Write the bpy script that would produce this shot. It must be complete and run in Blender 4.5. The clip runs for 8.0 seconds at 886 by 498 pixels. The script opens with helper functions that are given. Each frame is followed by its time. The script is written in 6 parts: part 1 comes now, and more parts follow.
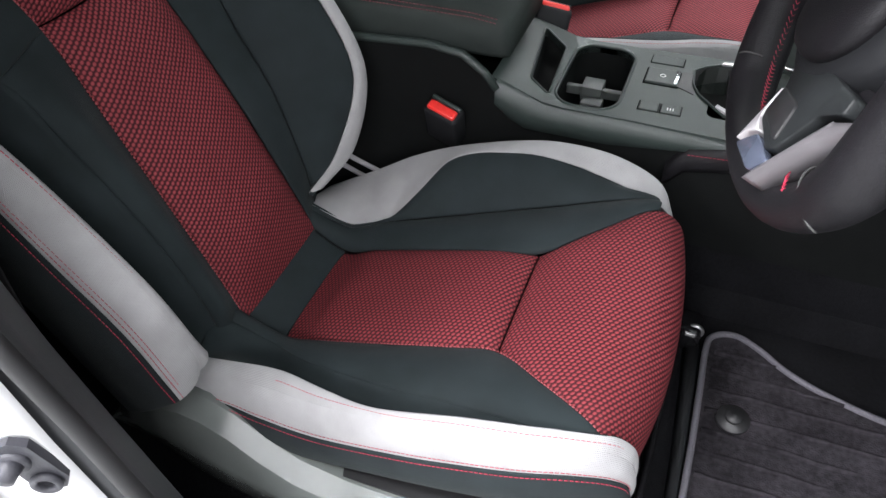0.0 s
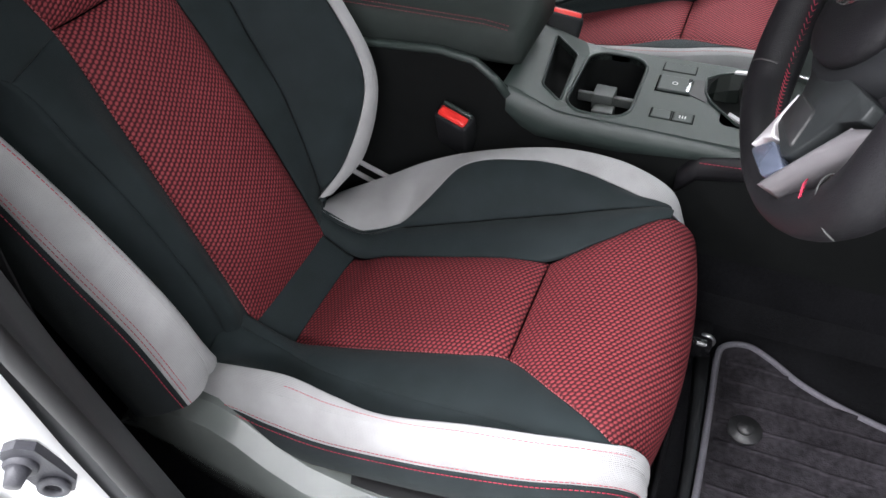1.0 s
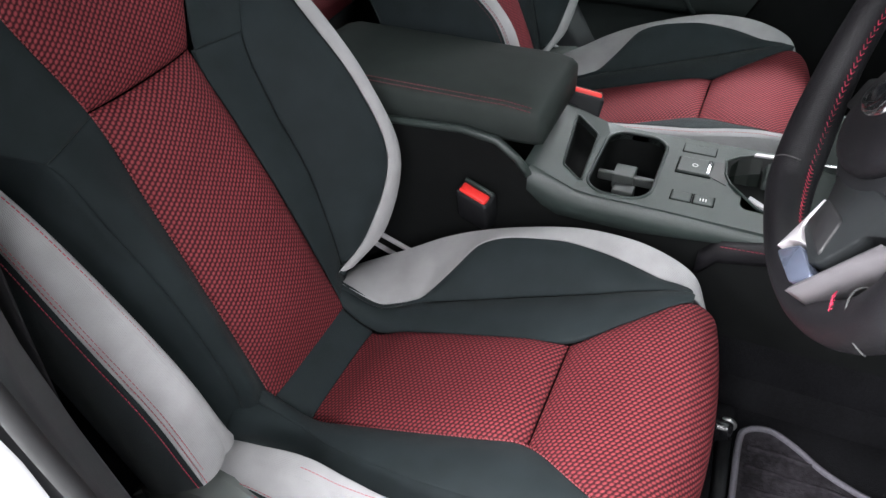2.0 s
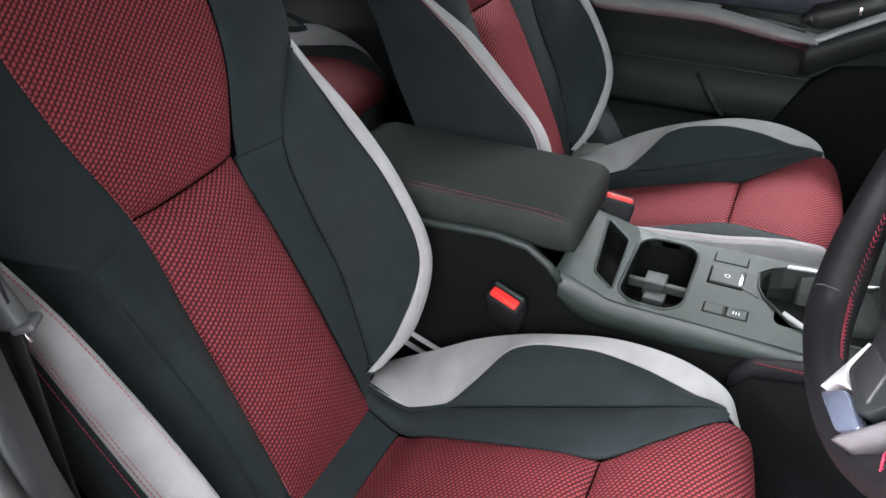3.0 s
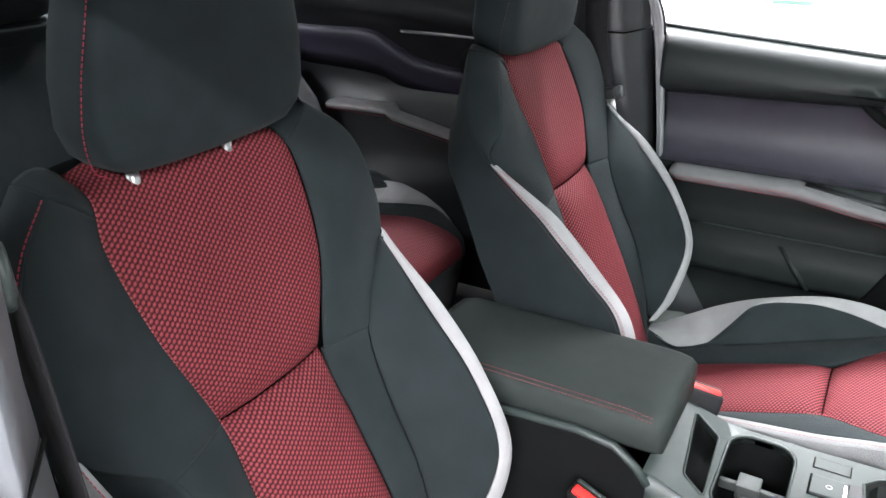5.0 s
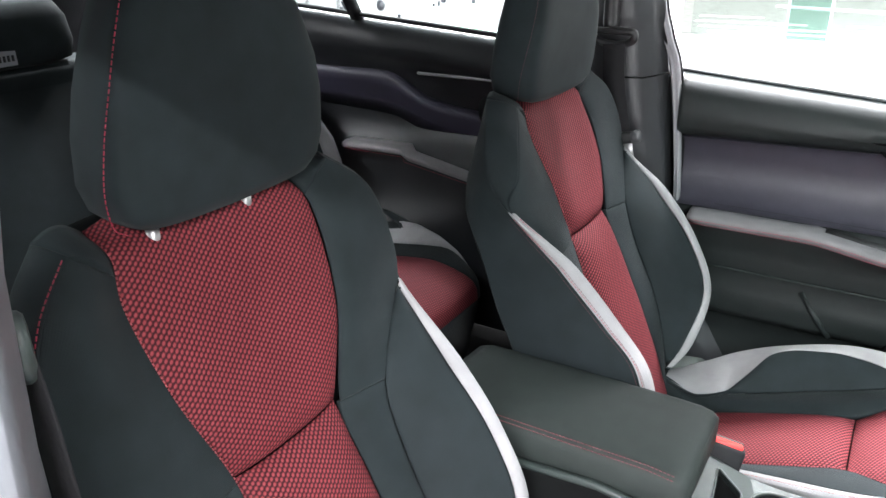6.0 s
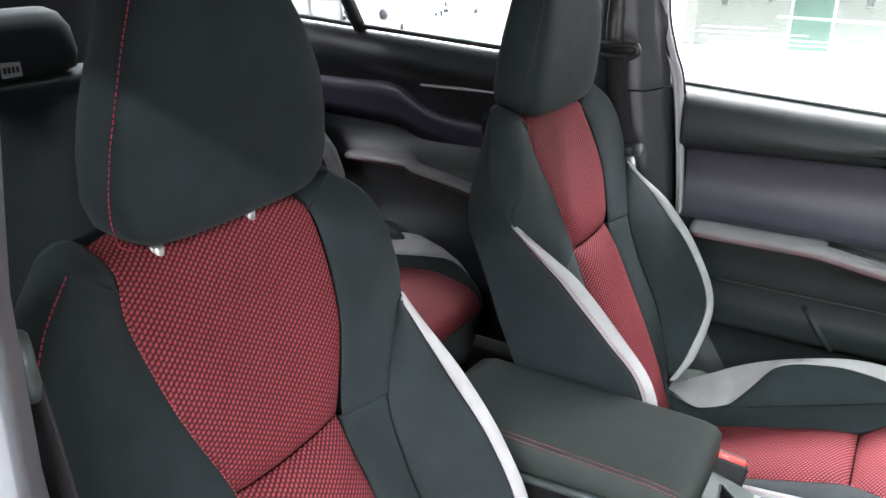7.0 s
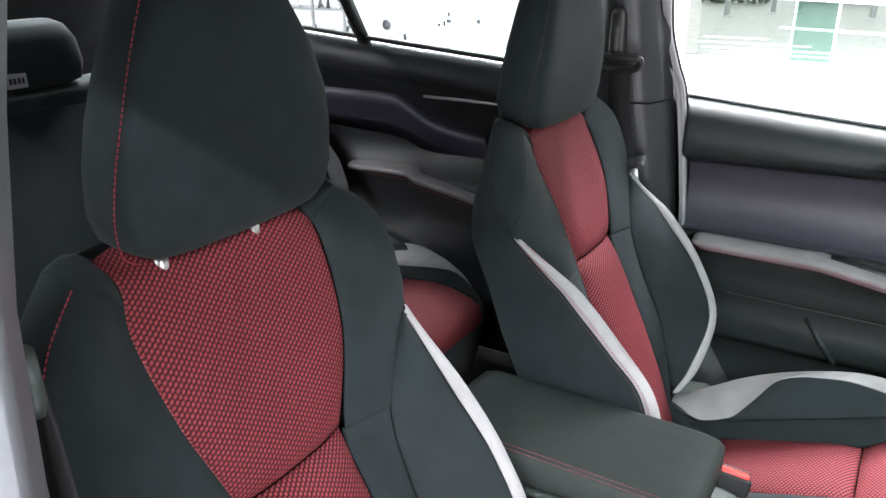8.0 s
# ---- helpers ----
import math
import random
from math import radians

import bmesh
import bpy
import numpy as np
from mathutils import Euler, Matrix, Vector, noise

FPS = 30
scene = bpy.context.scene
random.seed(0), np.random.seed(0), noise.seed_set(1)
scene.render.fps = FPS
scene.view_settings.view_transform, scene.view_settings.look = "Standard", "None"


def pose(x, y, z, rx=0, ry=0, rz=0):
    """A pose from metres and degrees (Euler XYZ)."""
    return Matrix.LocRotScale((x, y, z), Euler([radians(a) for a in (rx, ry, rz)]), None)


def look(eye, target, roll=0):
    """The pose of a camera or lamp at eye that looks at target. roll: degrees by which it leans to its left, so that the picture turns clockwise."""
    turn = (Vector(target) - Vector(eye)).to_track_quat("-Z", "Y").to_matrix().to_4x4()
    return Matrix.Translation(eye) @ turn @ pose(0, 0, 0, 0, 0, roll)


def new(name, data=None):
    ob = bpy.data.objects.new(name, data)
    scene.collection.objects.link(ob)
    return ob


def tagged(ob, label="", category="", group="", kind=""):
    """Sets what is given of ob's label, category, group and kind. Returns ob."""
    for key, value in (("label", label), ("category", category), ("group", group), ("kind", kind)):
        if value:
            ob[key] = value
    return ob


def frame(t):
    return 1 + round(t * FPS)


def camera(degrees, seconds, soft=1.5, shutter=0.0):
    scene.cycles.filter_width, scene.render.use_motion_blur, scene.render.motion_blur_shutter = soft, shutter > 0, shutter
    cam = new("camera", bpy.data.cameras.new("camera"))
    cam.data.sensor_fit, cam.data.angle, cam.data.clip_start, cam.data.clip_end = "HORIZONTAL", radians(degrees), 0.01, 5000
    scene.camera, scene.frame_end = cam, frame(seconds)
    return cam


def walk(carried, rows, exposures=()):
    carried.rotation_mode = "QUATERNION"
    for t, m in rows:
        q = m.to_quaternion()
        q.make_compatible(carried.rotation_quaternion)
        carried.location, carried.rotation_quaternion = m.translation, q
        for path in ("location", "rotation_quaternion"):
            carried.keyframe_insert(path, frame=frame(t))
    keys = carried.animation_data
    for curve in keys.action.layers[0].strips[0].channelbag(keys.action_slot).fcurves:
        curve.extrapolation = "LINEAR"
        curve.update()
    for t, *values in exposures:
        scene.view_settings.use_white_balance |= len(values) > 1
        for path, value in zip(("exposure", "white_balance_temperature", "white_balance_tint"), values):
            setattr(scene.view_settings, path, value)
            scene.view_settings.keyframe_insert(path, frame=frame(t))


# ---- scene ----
cam = camera(60.43, 8.0)
PATH = [
    (0.0, (0.1495, -0.5743, 1.2639), (-0.2701, 0.4200, 0.2221), -2.19),
    (0.5, (0.1492, -0.5757, 1.2615), (-0.2761, 0.4144, 0.2180), -2.34),
    (1.0, (0.1458, -0.5736, 1.2596), (-0.2912, 0.4256, 0.2296), -2.25),
    (1.5, (0.1375, -0.5668, 1.2701), (-0.3178, 0.4561, 0.2720), -1.96),
    (3.0, (0.1024, -0.5398, 1.3272), (-0.4446, 0.5720, 0.4818), -1.01),
    (3.5, (0.0844, -0.5308, 1.3486), (-0.4985, 0.6051, 0.5613), -0.56),
    (4.0, (0.0682, -0.5221, 1.3726), (-0.5628, 0.6253, 0.6410), -0.68),
    (4.5, (0.0558, -0.5132, 1.3907), (-0.6124, 0.6416, 0.7051), -0.97),
    (6.0, (0.0286, -0.4926, 1.4282), (-0.6986, 0.6783, 0.8364), -0.98),
    (6.5, (0.0273, -0.4917, 1.4329), (-0.7050, 0.6805, 0.8501), -1.02),
    (7.0, (0.0256, -0.4915, 1.4356), (-0.7069, 0.6835, 0.8587), -0.79),
    (7.5, (0.0240, -0.4907, 1.4390), (-0.7146, 0.6852, 0.8717), -0.76),
    (8.0, (0.0242, -0.4921, 1.4410), (-0.7152, 0.6864, 0.8804), -0.68),
]
walk(cam, [(t, look(eye, target, roll)) for t, eye, target, roll in PATH], exposures=[(0.0, 0.12), (1.5, 0.28), (3.0, 0.76), (3.5, 0.98), (4.5, 1.44), (6.0, 1.68), (8.0, 1.57)])
LAMP_W = 185.0


# ---- world, lights ----
world = bpy.data.worlds.new("hall_air")
world.use_nodes = True
scene.world = world
world.node_tree.nodes["Background"].inputs[0].default_value = (1.0, 1.0, 1.0, 1)
world.node_tree.nodes["Background"].inputs[1].default_value = 1.2


def ceiling_lamp(x, y, sx, sy, watts, z=4.55):
    lamp = bpy.data.lights.new("ceiling_lamp", "AREA")
    lamp.shape, lamp.size, lamp.size_y, lamp.energy = "RECTANGLE", sx, sy, watts
    lamp.color = (0.955, 0.955, 1.0)
    ob = new("ceiling_lamp", lamp)
    ob.matrix_world = pose(x, y, z)
    return ob


# unseen fill lamps, each placed and powered to brighten certain sides of the cabin
for lx, ly, power in ((-8.5, -6.5, 0.8), (-4.5, -5.5, 5.0), (0.6, -5.5, 1.5), (0.6, -1.8, 0.10), (4.6, -4.6, 2.3), (-2.6, -1.8, 3.0), (-0.7, -2.8, 0.4), (6.5, -0.6, 0.8),
                      (-4.5, 3.4, 3.4), (-1.2, 3.4, 2.8), (2.2, 3.4, 0.4), (5.5, 3.4, 0.4), (-4.5, 7.0, 1.7), (0.6, 7.0, 1.0), (5.5, 7.0, 0.6)):
    ceiling_lamp(lx, ly, 3.6, 0.5, LAMP_W * power)
# low fill light, added in an unseen opening on the driver's side as daylight
daylight = bpy.data.lights.new("window_daylight", "AREA")
daylight.shape, daylight.size, daylight.size_y, daylight.energy, daylight.color = "RECTANGLE", 9.8, 2.6, 120.0, (0.90, 0.91, 1.0)
new("window_daylight", daylight).matrix_world = pose(0, -9.05, 2.25, 90, 0, 0)


# ---- materials ----
def material(name, base, rough=0.6, metal=0.0, spec=0.5, vary=0.12, scale=40.0, bump=0.0, bump_scale=600.0, blotch=6.0, sheen=0.0, coat=0.0):
    m = bpy.data.materials.new(name)
    m.use_nodes = True
    nt = m.node_tree
    b = nt.nodes["Principled BSDF"]
    b.inputs["Roughness"].default_value = rough
    b.inputs["Metallic"].default_value = metal
    b.inputs["Specular IOR Level"].default_value = spec
    b.inputs["Sheen Weight"].default_value = sheen
    b.inputs["Coat Weight"].default_value = coat
    co = nt.nodes.new("ShaderNodeTexCoord")
    n1, n2 = nt.nodes.new("ShaderNodeTexNoise"), nt.nodes.new("ShaderNodeTexNoise")
    n1.inputs["Scale"].default_value, n2.inputs["Scale"].default_value = scale, blotch
    n1.inputs["Detail"].default_value = n2.inputs["Detail"].default_value = 4
    add = nt.nodes.new("ShaderNodeMath")
    add.operation = "ADD"
    ramp = nt.nodes.new("ShaderNodeValToRGB")
    ramp.color_ramp.elements[0].position, ramp.color_ramp.elements[1].position = 0.7, 1.3
    half = nt.nodes.new("ShaderNodeMath")
    half.operation, half.inputs[1].default_value = "MULTIPLY", 0.5
    ramp.color_ramp.elements[0].position, ramp.color_ramp.elements[1].position = 0.35, 0.65
    ramp.color_ramp.elements[0].color = (*[c * (1 - vary) for c in base], 1)
    ramp.color_ramp.elements[1].color = (*[min(1, c * (1 + vary)) for c in base], 1)
    nt.links.new(co.outputs["Object"], n1.inputs["Vector"])
    nt.links.new(co.outputs["Object"], n2.inputs["Vector"])
    nt.links.new(n1.outputs["Fac"], add.inputs[0])
    nt.links.new(n2.outputs["Fac"], add.inputs[1])
    nt.links.new(add.outputs[0], half.inputs[0])
    nt.links.new(half.outputs[0], ramp.inputs["Fac"])
    nt.links.new(ramp.outputs["Color"], b.inputs["Base Color"])
    if bump:
        n3 = nt.nodes.new("ShaderNodeTexNoise")
        n3.inputs["Scale"].default_value, n3.inputs["Detail"].default_value = bump_scale, 3
        bp = nt.nodes.new("ShaderNodeBump")
        bp.inputs["Strength"].default_value, bp.inputs["Distance"].default_value = bump, 0.001
        nt.links.new(co.outputs["Object"], n3.inputs["Vector"])
        nt.links.new(n3.outputs["Fac"], bp.inputs["Height"])
        nt.links.new(bp.outputs["Normal"], b.inputs["Normal"])
    return m


def math_node(nt, op, a, b=None, clamp=False):
    n = nt.nodes.new("ShaderNodeMath")
    n.operation, n.use_clamp = op, clamp
    for i, v in enumerate((a, b)):
        if v is None:
            continue
        if isinstance(v, (int, float)):
            n.inputs[i].default_value = v
        else:
            nt.links.new(v, n.inputs[i])
    return n.outputs[0]


def mesh_fabric(name, dot, ground, pitch_u, pitch_v):
    """Knitted seat mesh: staggered raised slanting dots in touching chains on a darker ground, laid by the seam lengths in the UV map."""
    m = bpy.data.materials.new(name)
    m.use_nodes = True
    nt = m.node_tree
    b = nt.nodes["Principled BSDF"]
    b.inputs["Roughness"].default_value = 0.65
    b.inputs["Sheen Weight"].default_value = 0.0
    b.inputs["Specular IOR Level"].default_value = 0.1
    uv = nt.nodes.new("ShaderNodeUVMap")
    sep = nt.nodes.new("ShaderNodeSeparateXYZ")
    nt.links.new(uv.outputs[0], sep.inputs[0])
    u = math_node(nt, "DIVIDE", sep.outputs[0], pitch_u)
    v = math_node(nt, "DIVIDE", sep.outputs[1], pitch_v)
    row = math_node(nt, "FLOOR", v)
    odd = math_node(nt, "MULTIPLY", math_node(nt, "MODULO", row, 2.0), 0.5)
    fu = math_node(nt, "SUBTRACT", math_node(nt, "FRACT", math_node(nt, "ADD", u, odd)), 0.5)
    fv = math_node(nt, "SUBTRACT", math_node(nt, "FRACT", v), 0.5)
    du = math_node(nt, "MULTIPLY", math_node(nt, "SUBTRACT", fu, math_node(nt, "MULTIPLY", fv, 0.26)), 2.40)
    dv = math_node(nt, "MULTIPLY", fv, 1.62)
    r = math_node(nt, "SQRT", math_node(nt, "ADD", math_node(nt, "MULTIPLY", du, du), math_node(nt, "MULTIPLY", dv, dv)))
    ramp = nt.nodes.new("ShaderNodeValToRGB")
    ramp.color_ramp.elements[0].position, ramp.color_ramp.elements[1].position = 0.42, 0.98
    ramp.color_ramp.elements[0].color, ramp.color_ramp.elements[1].color = (1, 1, 1, 1), (0, 0, 0, 1)
    nt.links.new(r, ramp.inputs["Fac"])
    noise_t = nt.nodes.new("ShaderNodeTexNoise")
    noise_t.inputs["Scale"].default_value, noise_t.inputs["Detail"].default_value = 9, 5
    co = nt.nodes.new("ShaderNodeTexCoord")
    nt.links.new(co.outputs["Object"], noise_t.inputs["Vector"])
    tone = nt.nodes.new("ShaderNodeMixRGB")
    tone.inputs[1].default_value, tone.inputs[2].default_value = (*[c * 0.8 for c in dot], 1), (*[min(1, c * 1.2) for c in dot], 1)
    nt.links.new(noise_t.outputs["Fac"], tone.inputs[0])
    mix = nt.nodes.new("ShaderNodeMixRGB")
    mix.inputs[1].default_value = (*ground, 1)
    nt.links.new(ramp.outputs["Color"], mix.inputs[0])
    nt.links.new(tone.outputs[0], mix.inputs[2])
    nt.links.new(mix.outputs[0], b.inputs["Base Color"])
    bp = nt.nodes.new("ShaderNodeBump")
    bp.inputs["Strength"].default_value, bp.inputs["Distance"].default_value = 0.6, 0.0014
    nt.links.new(ramp.outputs["Color"], bp.inputs["Height"])
    nt.links.new(bp.outputs["Normal"], b.inputs["Normal"])
    return m


def twill(name, base, rough, pitch=0.0016, depth=0.35, vary=0.06, sheen=0.1, spec=0.4):
    """Seat cloth with a fine basket weave, laid by the UV map."""
    m = material(name, base, rough, vary=vary, scale=25, blotch=5, sheen=sheen, spec=spec)
    nt = m.node_tree
    uv = nt.nodes.new("ShaderNodeUVMap")
    sep = nt.nodes.new("ShaderNodeSeparateXYZ")
    nt.links.new(uv.outputs[0], sep.inputs[0])
    k = 2 * math.pi / pitch
    a, b = math_node(nt, "ADD", sep.outputs[0], sep.outputs[1]), math_node(nt, "SUBTRACT", sep.outputs[0], sep.outputs[1])
    weave = math_node(nt, "MULTIPLY", math_node(nt, "SINE", math_node(nt, "MULTIPLY", a, k)), math_node(nt, "SINE", math_node(nt, "MULTIPLY", b, k)))
    bp = nt.nodes.new("ShaderNodeBump")
    bp.inputs["Strength"].default_value, bp.inputs["Distance"].default_value = depth, 0.0006
    nt.links.new(weave, bp.inputs["Height"])
    nt.links.new(bp.outputs["Normal"], nt.nodes["Principled BSDF"].inputs["Normal"])
    return m


def glass(name, tint, rough=0.0):
    m = bpy.data.materials.new(name)
    m.use_nodes = True
    nt = m.node_tree
    nt.nodes.remove(nt.nodes["Principled BSDF"])
    tr, gl, mix = nt.nodes.new("ShaderNodeBsdfTransparent"), nt.nodes.new("ShaderNodeBsdfGlossy"), nt.nodes.new("ShaderNodeMixShader")
    tr.inputs[0].default_value = (*tint, 1)
    gl.inputs["Roughness"].default_value = rough
    fr = nt.nodes.new("ShaderNodeFresnel")
    fr.inputs[0].default_value = 1.3
    nt.links.new(fr.outputs[0], mix.inputs[0])
    nt.links.new(tr.outputs[0], mix.inputs[1])
    nt.links.new(gl.outputs[0], mix.inputs[2])
    nt.links.new(mix.outputs[0], nt.nodes["Material Output"].inputs[0])
    return m


BLACK_CLOTH = twill("black_cloth", (0.0132, 0.0186, 0.0202), 0.70, pitch=0.0022, depth=0.25, vary=0.22, sheen=0.04, spec=0.16)
RED_MESH = mesh_fabric("red_seat_mesh", (0.236, 0.044, 0.051), (0.044, 0.010, 0.013), 0.0064, 0.0046)
SILVER_CLOTH = twill("silver_cloth", (0.305, 0.301, 0.305), 0.58, pitch=0.0036, depth=0.5, vary=0.15)
DOOR_SILVER = twill("grey_armrest_cloth", (0.180, 0.172, 0.178), 0.55, pitch=0.0036, depth=0.4, vary=0.12)
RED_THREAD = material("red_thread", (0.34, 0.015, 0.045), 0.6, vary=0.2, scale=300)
EDGE_THREAD = material("rosy_thread", (0.30, 0.060, 0.070), 0.6, vary=0.2, scale=300)
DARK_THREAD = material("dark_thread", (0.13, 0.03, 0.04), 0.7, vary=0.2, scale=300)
BLACK_LEATHER = material("black_leatherette", (0.022, 0.028, 0.026), 0.68, spec=0.26, vary=0.12, bump=0.35, bump_scale=900)
SOFT_PLASTIC = material("soft_touch_plastic", (0.018, 0.020, 0.021), 0.42, spec=0.3, vary=0.1, bump=0.25, bump_scale=1400)
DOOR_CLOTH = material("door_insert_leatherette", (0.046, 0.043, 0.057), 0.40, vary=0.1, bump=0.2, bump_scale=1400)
# door insert made darker and bluer, the rear cabin's dimness in its colour
SHADED_INSERT = material("shaded_insert_leatherette", (0.028, 0.026, 0.042), 0.44, vary=0.1, bump=0.2, bump_scale=1400)
GREY_PLASTIC = material("grey_console_plastic", (0.031, 0.041, 0.038), 0.36, spec=0.4, vary=0.06, bump=0.15, bump_scale=1800)
BLACK_PLASTIC = material("black_plastic", (0.018, 0.018, 0.019), 0.42, vary=0.1, bump=0.15, bump_scale=1500)
# two copies of the driver's pillar plastic, lit above and shaded below by colour
PILLAR_LIT = material("lit_pillar_plastic", (0.115, 0.120, 0.130), 0.42, vary=0.06, bump=0.25, bump_scale=1500)
PILLAR_SHADED = material("shaded_pillar_plastic", (0.045, 0.047, 0.050), 0.44, spec=0.4, vary=0.06, bump=0.25, bump_scale=1500)
PILLAR_PLASTIC = material("pillar_trim_plastic", (0.036, 0.037, 0.040), 0.32, vary=0.06, bump=0.25, bump_scale=1500)
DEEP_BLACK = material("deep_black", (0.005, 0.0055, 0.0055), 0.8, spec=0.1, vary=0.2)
RECLINER_GREY = material("satin_side_cover", (0.135, 0.147, 0.141), 0.24, vary=0.05, bump=0.1, bump_scale=1800)
SPOKE_BLUE = material("bluish_metal_bezel", (0.13, 0.15, 0.21), 0.2, metal=0.35, vary=0.05)
SPOKE_SILVER = material("satin_spoke_silver", (0.17, 0.16, 0.17), 0.36, metal=0.3, vary=0.05)
SHIFT_BLACK = material("shifter_black", (0.0035, 0.0055, 0.0045), 0.50, spec=0.06, vary=0.1)
GLOSS_BLACK = material("piano_black", (0.008, 0.008, 0.009), 0.12, vary=0.1, coat=0.6)
CHROME = material("satin_chrome", (0.72, 0.72, 0.74), 0.22, metal=1.0, vary=0.04)
SILVER_TRIM = material("silver_trim", (0.62, 0.60, 0.62), 0.34, metal=0.3, vary=0.04)
BUCKLE_RED = material("buckle_red", (0.75, 0.035, 0.030), 0.32, vary=0.08, scale=120)
CARPET = material("black_carpet", (0.006, 0.006, 0.007), 0.95, spec=0.08, vary=0.5, scale=220, bump=0.9, bump_scale=500, blotch=12)
MAT_PILE = material("mat_pile", (0.020, 0.018, 0.021), 0.95, spec=0.08, vary=0.6, scale=130, bump=1.0, bump_scale=420, blotch=22)
MAT_EDGE = material("mat_binding", (0.09, 0.085, 0.10), 0.8, vary=0.25, scale=400)
BELT = material("belt_webbing", (0.014, 0.0135, 0.015), 0.8, spec=0.25, vary=0.15, scale=400)
HEADLINER = material("headliner_cloth", (0.32, 0.32, 0.33), 0.9, vary=0.05, bump=0.3)
BODY_WHITE = material("white_car_paint", (0.82, 0.82, 0.83), 0.25, vary=0.02, coat=0.5)
RUBBER = material("rubber_seal", (0.015, 0.015, 0.016), 0.6, vary=0.15)
METAL_GREY = material("grey_metal", (0.40, 0.40, 0.40), 0.35, metal=0.9, vary=0.08)
MARK_WHITE = material("marking_white", (0.75, 0.75, 0.75), 0.5, vary=0.03)
LABEL_GREY = material("label_cloth", (0.28, 0.28, 0.30), 0.7, vary=0.06)
HALL_FLOOR = material("white_hall_floor", (0.50, 0.51, 0.50), 0.3, vary=0.03, scale=3, blotch=0.6)
HALL_WALL = material("white_hall_wall", (0.62, 0.62, 0.62), 0.8, vary=0.03, scale=2)
ASPHALT = material("grey_green_paving", (0.15, 0.165, 0.15), 0.6, vary=0.25, scale=8)
LEAVES = material("hedge_green", (0.09, 0.12, 0.085), 0.8, vary=0.4, scale=20)
WINDOW_GLASS = glass("window_glass", (0.90, 0.94, 0.93))
# tint added to the rear panes to cut the light entering the rear cabin
TINTED_GLASS = glass("tinted_rear_glass", (0.42, 0.45, 0.45))
WINDSCREEN = glass("windscreen_glass", (0.78, 0.85, 0.83))
SCREEN_GLASS = glass("green_glass", (0.72, 0.86, 0.82))


# ---- building helpers ----
def part(name, bm, mat, parent=None, label="", smooth=True):
    me = bpy.data.meshes.new(name)
    bmesh.ops.recalc_face_normals(bm, faces=bm.faces)
    for f in bm.faces:
        f.smooth = smooth
    bm.to_mesh(me)
    bm.free()
    me.materials.append(mat)
    ob = new(name, me)
    if parent is not None:
        ob.parent = parent
        if parent.parent is None:
            ob.matrix_parent_inverse = parent.matrix_basis.inverted()
    if label:
        tagged(ob, label)
    return ob


def thing(name, at, label, category, group="", kind=""):
    ob = new(name)
    ob.empty_display_size = 0.05
    ob.matrix_basis = Matrix.Translation(at)
    return tagged(ob, label, category, group, kind)


def spline(knots):
    """A smooth curve through knots; its parameter runs from 0 to the number of knots less one."""
    k = [Vector(p) for p in knots]

    def at(u):
        i = min(max(int(u), 0), len(k) - 2)
        f = u - i
        p1, p2 = k[i], k[i + 1]
        p0 = k[i - 1] if i > 0 else p1 * 2 - p2
        p3 = k[i + 2] if i + 2 < len(k) else p2 * 2 - p1
        return 0.5 * (2 * p1 + (p2 - p0) * f + (2 * p0 - 5 * p1 + 4 * p2 - p3) * f * f + (3 * p1 - p0 - 3 * p2 + p3) * f ** 3)
    return at


def steps(n, edge=0.02):
    inner = [edge * 3 + (1 - edge * 6) * i / (n - 1) for i in range(n)]
    return [0, edge * 0.4, edge * 1.3] + inner + [1 - edge * 1.3, 1 - edge * 0.4, 1]


class Rows(list):
    """A grid of points; inside out when turned is set."""
    turned = False


